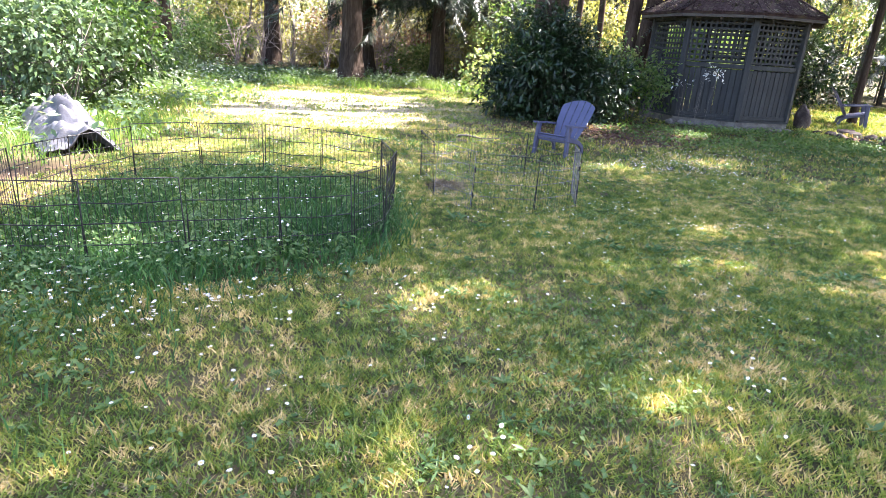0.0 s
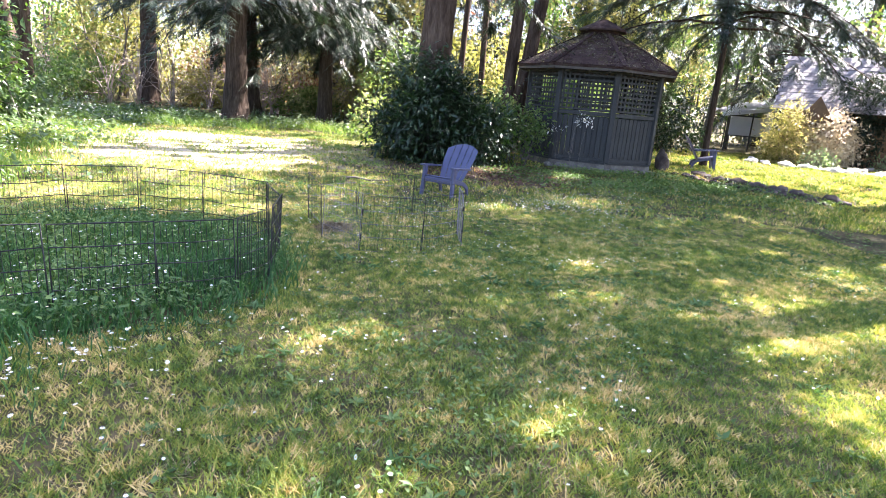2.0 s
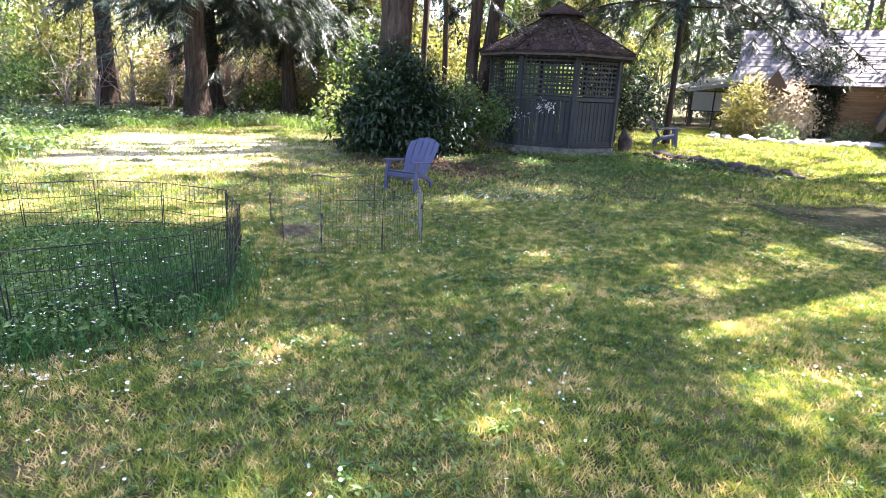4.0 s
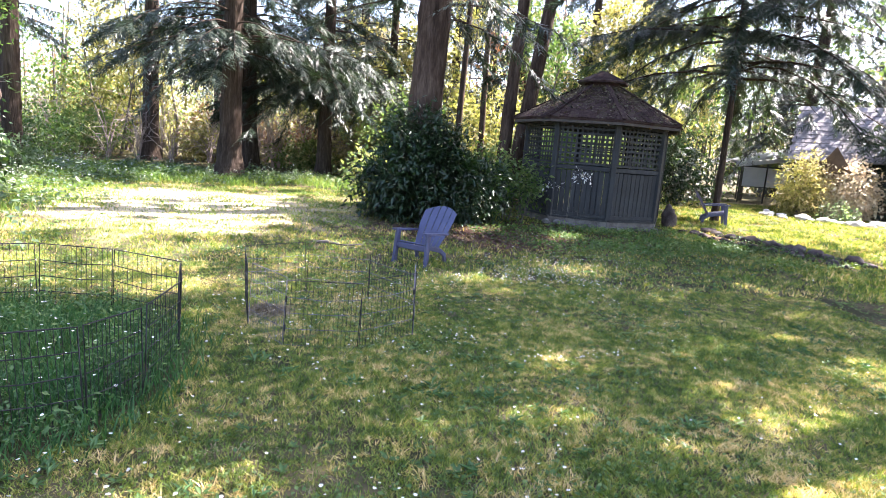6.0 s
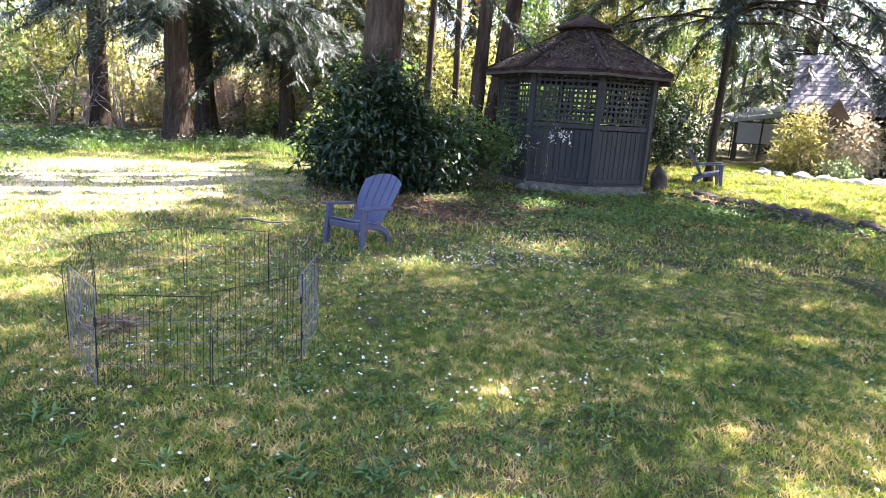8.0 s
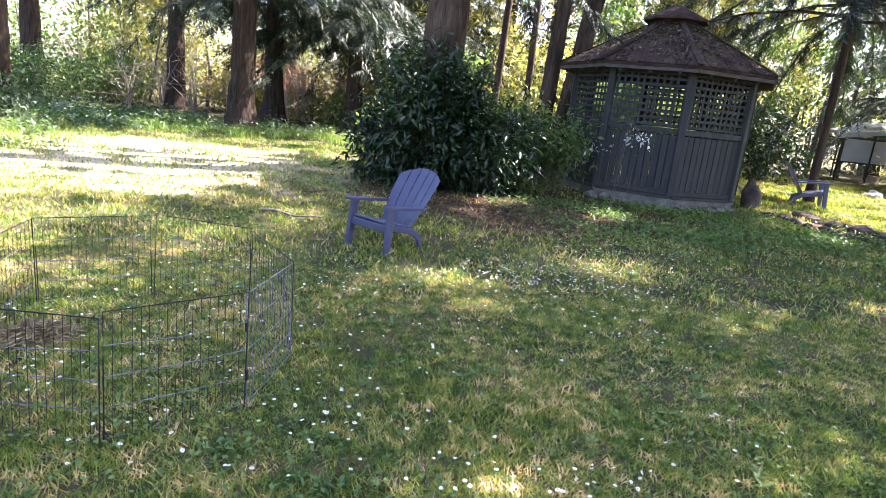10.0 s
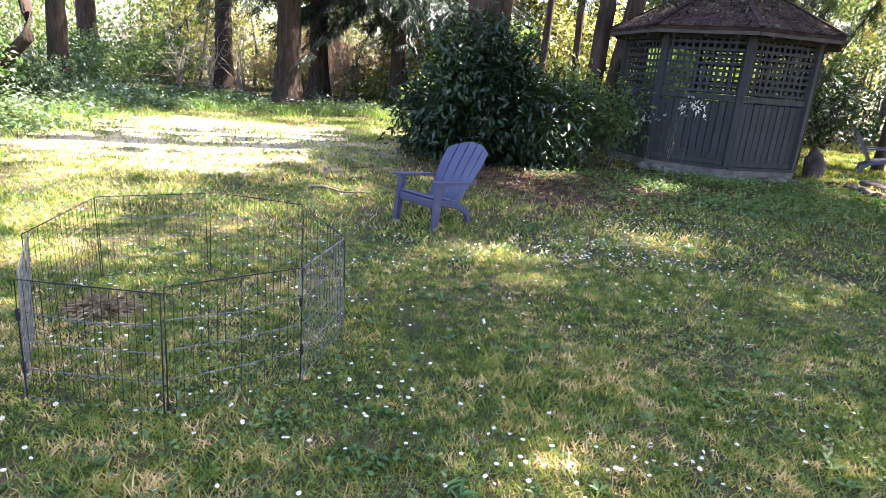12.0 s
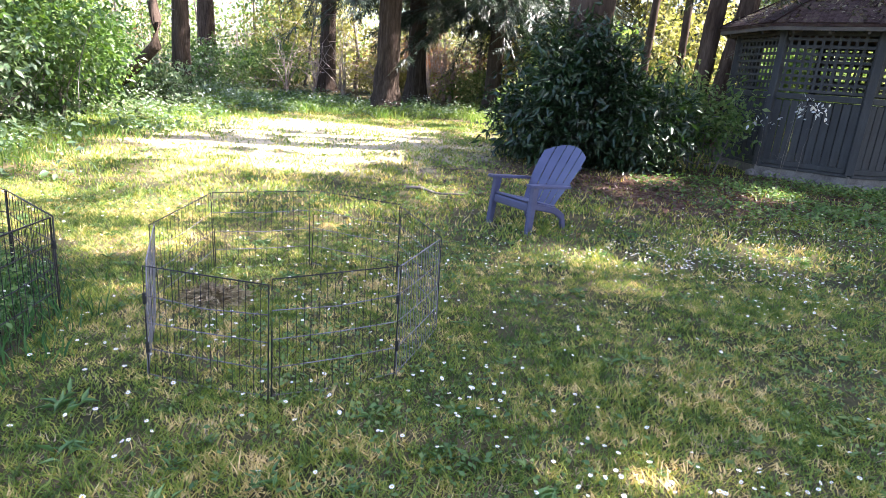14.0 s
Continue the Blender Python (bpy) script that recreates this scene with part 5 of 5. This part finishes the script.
def rosettes():
    """Flat rosettes of broad weed leaves in the turf."""
    rng = np.random.default_rng(320)
    n = 6500
    x, y = rng.uniform(-5, 8, n), rng.uniform(1.2, 14, n)
    ok = (rng.random(n) < in_gap(x, y)) & (np.sin(x * 1.3 + 2 * np.sin(y * 0.8)) + 0.8 * rng.standard_normal(n) > 0.1)
    x, y = x[ok], y[ok]
    k = 7
    P = np.repeat(np.stack([x, y, ground_z(x, y) + 0.012], -1), k, 0)
    a = rng.random(len(P)) * 2 * np.pi
    D = np.stack([np.cos(a), np.sin(a), 0.15 + 0.5 * rng.random(len(P))], -1)
    s = np.repeat(0.022 + 0.05 * rng.random(len(x)) ** 2.2, k) * (0.7 + 0.5 * rng.random(len(P)))
    V, F = scatter(LEAF_V * (0.75, 1, 1.4), LEAF_F, frames_from(D, rng, 0.15), P, s)
    tagged(place("broadleaf_weeds", mesh_of("broadleaf_weeds", V, F), M_WEED), "low plantain and clover leaves in the lawn", "weeds", kind="stuff")
    # tufts of long blue-green leaves
    n = 620
    x, y = rng.uniform(-4, 6, n), rng.uniform(1.5, 10, n)
    ok = (np.sin(x * 1.7 + y) + np.sin(y * 1.9 - 0.7 * x) + 0.8 * rng.standard_normal(n) > 0.3) & (rng.random(n) < in_gap(x, y))
    x, y = x[ok], y[ok]
    near = [(0.35, 5.1), (0.05, 4.95), (0.75, 5.05), (1.1, 4.7), (-0.2, 5.2), (0.5, 4.8)]
    x, y = np.append(x, [p[0] for p in near]), np.append(y, [p[1] for p in near])
    k = 16
    P = np.repeat(np.stack([x, y, ground_z(x, y) + 0.01], -1), k, 0) + rng.standard_normal((len(x) * k, 3)) * (0.03, 0.03, 0)
    a = rng.random(len(P)) * 2 * np.pi
    D = np.stack([np.cos(a), np.sin(a), 0.25 + 0.8 * rng.random(len(P))], -1)
    s = np.repeat(0.035 + 0.045 * rng.random(len(x)) ** 1.5, k) * (0.7 + 0.6 * rng.random(len(P)))
    V, F = scatter(LEAF_V * (0.42, 1, 2.2), LEAF_F, frames_from(D, rng, 0.2), P, s)
    tagged(place("weed_tufts", mesh_of("weed_tufts", V, F), M_TUFT), "tufts of long blue-green weed leaves in the lawn", "weeds", kind="stuff")
    # clover: small round leaves in drifts
    n = 90000
    x, y = rng.uniform(-4.5, 7.5, n), rng.uniform(1.2, 13, n)
    drift = np.sin(x * 1.9 + 1.5 * np.sin(y * 1.1)) + np.sin(y * 2.3 + 1.3 * np.sin(x * 1.7)) + 0.9 * rng.standard_normal(n)
    ok = (rng.random(n) < in_gap(x, y)) & (drift > 0.5) & (rng.random(n) < np.clip(5.5 / np.hypot(x - 0.8, y - 1), 0, 1))
    x, y = x[ok], y[ok]
    P = np.stack([x, y, ground_z(x, y) + 0.008 + 0.04 * rng.random(len(x))], -1)
    D = rng.standard_normal(P.shape) * (1, 1, 0.35)
    V, F = scatter(LEAF_V * (1.35, 1, 1), LEAF_F, frames_from(D, rng, 0.3), P, 0.016 + 0.022 * rng.random(len(x)))
    tagged(place("clover", mesh_of("clover", V, F), M_WEED), "drifts of small clover leaves in the turf", "clover", kind="stuff")
    # taller weedy ground cover by the gazebo
    n = 44000
    x, y = rng.uniform(2.2, 9.8, n), rng.uniform(9.3, 15.3, n)
    ok = (rng.random(n) < np.clip(1.45 - np.hypot((x - 6.3) / 3.0, (y - 12.7) / 1.9), 0, 1)) & (np.sin(x * 2.1) * np.sin(y * 2.6 + x) + 0.5 * rng.standard_normal(n) > -0.2)
    x, y = x[ok], y[ok]
    P = np.stack([x, y, ground_z(x, y) + 0.02 + 0.08 * rng.random(len(x))], -1)
    D = rng.standard_normal(P.shape) * (1, 1, 0.4) + (0, 0, 0.4)
    V, F = scatter(WIDE_V, LONG_F, frames_from(D, rng, 0.3), P, 0.04 + 0.045 * rng.random(len(x)))
    tagged(place("ground_cover", mesh_of("ground_cover", V, F), M_WEED), "green leafy ground cover before the gazebo", "ground cover", kind="stuff")
    # dead leaves and bark bits
    n = 5200
    x, y = rng.normal(2.6, 1.9, n), rng.normal(12.6, 1.0, n)
    P = np.stack([x, y, ground_z(x, y) + 0.012 + 0.015 * rng.random(n)], -1)
    D = rng.standard_normal(P.shape) * (1, 1, 0.18)
    V, F = scatter(LEAF_V, LEAF_F, frames_from(D, rng, 0.2), P, 0.04 + 0.06 * rng.random(n))
    tagged(place("leaf_litter", mesh_of("leaf_litter", V, F), M_LITTER), "reddish brown dead leaves under the laurel", "leaf litter", kind="stuff")


def daisies():
    """White daisies on thin stalks, in loose drifts."""
    rng = np.random.default_rng(330)
    spots = [(2.65, 8.8, 0.5, 0.35, 190), (-2.2, 4.6, 1.2, 1.3, 380), (-2.2, 3.0, 0.8, 0.5, 200), (-1.9, 2.9, 0.25, 0.2, 40), (-3.2, 2.9, 1.0, 0.8, 240), (3.4, 10.0, 0.8, 0.45, 330), (1.0, 3.4, 2.2, 1.6, 60), (0.3, 7.8, 1.6, 1.2, 160), (4.8, 12.0, 1.6, 0.8, 150), (6.2, 11.2, 1.5, 1.0, 260), (2.9, 8.7, 0.55, 0.35, 160), (2.2, 8.6, 1.4, 0.7, 190), (0.6, 6.6, 0.8, 0.7, 90), (-0.2, 3.2, 0.25, 0.2, 14), (2.6, 3.0, 0.2, 0.3, 12),
             (1.6, 5.6, 0.3, 0.5, 26), (0.4, 4.6, 0.7, 0.4, 30), (-4.0, 8.5, 1.6, 1.4, 120), (-7.0, 15.5, 1.5, 1.8, 160), (4.5, 6.0, 2.2, 2.0, 60)]
    spots += [(rng.uniform(-3, 4.5), rng.uniform(1.8, 8.5), rng.uniform(0.08, 0.25), rng.uniform(0.08, 0.25), int(rng.integers(5, 14))) for _ in range(46)]
    P = np.concatenate([np.stack([rng.normal(cx, sx, n), rng.normal(cy, sy, n)], -1) for cx, cy, sx, sy, n in spots])
    x, y = P[:, 0], P[:, 1]
    hgt = np.where(in_pen(x, y), 0.12 + 0.16 * rng.random(len(x)), 0.035 + 0.035 * rng.random(len(x)))
    hgt = np.where((x < -2) & (y < 4.2), 0.06 + 0.1 * rng.random(len(x)), hgt)
    z = ground_z(x, y)
    k = 9
    a = np.linspace(0, 2 * np.pi, k, endpoint=False)
    tv, tf = [(0, 0, 0.0)], []
    for i in range(k):
        for da, r in ((-0.28, 0.75), (0, 1.0), (0.28, 0.75)):
            tv.append((r * math.cos(a[i] + da), r * math.sin(a[i] + da), 0.12 * r))
        tf += [(0, 3 * i + 1, 3 * i + 2), (0, 3 * i + 2, 3 * i + 3)]
    tv, tf = np.array(tv), np.array(tf)
    R = frames_from(np.stack([rng.standard_normal(len(x)), rng.standard_normal(len(x)), 0 * x], -1), rng, 0.3)
    head = np.stack([x, y, z + hgt], -1)
    size = 0.0075 + 0.005 * rng.random(len(x))
    V, F = scatter(tv, tf, R, head, size)
    tagged(place("daisy_flowers", mesh_of("daisy_flowers", V, F), M_PETAL), "small white daisies in the grass", "flowers", kind="stuff")
    cv = np.array([(0.38 * math.cos(t), 0.38 * math.sin(t), 0.1) for t in np.linspace(0, 2 * np.pi, 6, endpoint=False)] + [(0, 0, 0.32)])
    cf = np.array([(i, (i + 1) % 6, 6) for i in range(6)])
    V, F = scatter(cv, cf, R, head, size)
    tagged(place("daisy_hearts", mesh_of("daisy_hearts", V, F), M_YELLOW), "yellow hearts of the white daisies", "flowers", kind="stuff")
    sv = np.array([(-0.001, 0, 0), (0.001, 0, 0), (0, 0.001, 0), (0, 0, 1)])
    sf = np.array([(0, 1, 3), (1, 2, 3), (2, 0, 3)])
    V = sv[None] * np.stack([np.ones_like(hgt), np.ones_like(hgt), hgt], -1)[:, None, :] + np.stack([x, y, z], -1)[:, None, :]
    F = sf[None] + (np.arange(len(x)) * 4)[:, None, None]
    tagged(place("daisy_stalks", mesh_of("daisy_stalks", V.reshape(-1, 3), F.reshape(-1, 3)), M_LUSH), "thin green stalks of the daisies", "flowers", kind="stuff")


def fallen_branch():
    rng = np.random.default_rng(350)
    s = np.linspace(0, 1, 9)
    x, y = -0.5 + 0.75 * s, 10.45 - 0.13 * s + 0.04 * np.sin(s * 7)
    v, q = tube(np.stack([x, y, ground_z(x, y) + 0.035 + 0.01 * np.sin(s * 9)], -1), 0.022 * (1 - 0.6 * s), 6, 0.08, rng)
    tagged(place("fallen_branch", mesh_of("fallen_branch", v, q, True), M_TWIG), "thin brown branch lying on the grass near the chair", "branch")


def herbs():
    """Leafy herbs with small white umbels along the thicket and the wood's edge."""
    rng = np.random.default_rng(370)
    n = 2600
    x, y = rng.uniform(-12, 1, n), rng.uniform(6, 24, n)
    edge = np.where(y < 17.5, -5.2 - 0.22 * np.clip(y - 9, 0, 9) + 0.5 * np.sin(y), -6.9 + 1.35 * (y - 17.5))
    ok = (x < edge + 0.5 * rng.standard_normal(n)) & (np.sin(x * 1.9 + y) * np.sin(y * 1.6) + 0.6 * rng.standard_normal(n) > -0.3)
    x, y = x[ok], y[ok]
    tall = 0.12 + 0.34 * rng.random(len(x)) ** 1.4
    k = 15
    up = rng.random(len(x) * k)
    P = np.repeat(np.stack([x, y, ground_z(x, y)], -1), k, 0) + rng.standard_normal((len(x) * k, 3)) * (0.11, 0.11, 0)
    P[:, 2] += 0.02 + np.repeat(tall, k) * up
    D = rng.standard_normal(P.shape) * (1, 1, 0.4)
    V, F = scatter(WIDE_V, LONG_F, frames_from(D, rng, 0.4), P, 0.07 + 0.09 * rng.random(len(P)))
    tagged(place("edge_herbs", mesh_of("edge_herbs", V, F), M_HAZEL_PALE), "leafy green herbs along the thicket and wood edge", "herbs", kind="stuff")
    # weeds among the tall grass of the black pen and beside it
    n = 2200
    u, v = rng.uniform(-4.2, -0.7, n), rng.uniform(2.0, 6.4, n)
    inside = (in_pen(u, v) | ((u < -1.6 - 0.35 * (v - 2)) & (v < 4.0))) & (np.sin(2.9 * u) * np.sin(2.6 * v + u) + 0.5 * rng.standard_normal(n) > -0.3)
    u, v = u[inside], v[inside]
    Q = np.repeat(np.stack([u, v, ground_z(u, v)], -1), 14, 0) + rng.standard_normal((len(u) * 14, 3)) * (0.06, 0.06, 0)
    Q[:, 2] += 0.02 + np.repeat(0.08 + 0.16 * rng.random(len(u)), 14) * rng.random(len(Q))
    V, F = scatter(LEAF_V * (0.9, 1, 1), LEAF_F, frames_from(rng.standard_normal(Q.shape) * (1, 1, 0.5) + (0, 0, 0.4), rng, 0.4), Q, 0.024 + 0.034 * rng.random(len(Q)))
    tagged(place("pen_weeds", mesh_of("pen_weeds", V, F), M_WEED), "leafy green weeds among the tall grass in the pen", "weeds", kind="stuff")
    pick = rng.random(len(x)) < 0.4
    H = np.repeat(np.stack([x, y, ground_z(x, y) + tall + 0.06], -1)[pick], 7, 0)
    H = H + rng.standard_normal(H.shape) * (0.1, 0.1, 0.05)
    V, F = scatter(LEAF_V * (1.6, 1, 1), LEAF_F, frames_from(rng.standard_normal(H.shape) * (1, 1, 0.3), rng, 0.3), H, 0.022 + 0.02 * rng.random(len(H)))
    tagged(place("herb_flowers", mesh_of("herb_flowers", V, F), M_PETAL), "small white flowers over the edge herbs", "flowers", kind="stuff")


def straw_heap():
    """A low heap of dry brown cuttings inside the grey pen."""
    rng = np.random.default_rng(380)
    n = 1500
    r, a = np.sqrt(rng.random(n)), rng.random(n) * 2 * np.pi
    x, y = -0.4 + 0.2 * r * np.cos(a), 6.45 + 0.14 * r * np.sin(a)
    P = np.stack([x, y, ground_z(x, y) + 0.02 + 0.07 * (1 - r ** 2) * rng.random(n)], -1)
    V, F = scatter(LONG_V * (0.5, 1, 1), LONG_F, frames_from(rng.standard_normal(P.shape) * (1, 1, 0.25), rng, 0.3), P, 0.06 + 0.05 * rng.random(n))
    tagged(place("straw_heap", mesh_of("straw_heap", V, F), M_STRAW), "low heap of dry brown cuttings inside the wire pen", "cuttings", kind="stuff")


rosettes()
daisies()
herbs()
straw_heap()
fallen_branch()
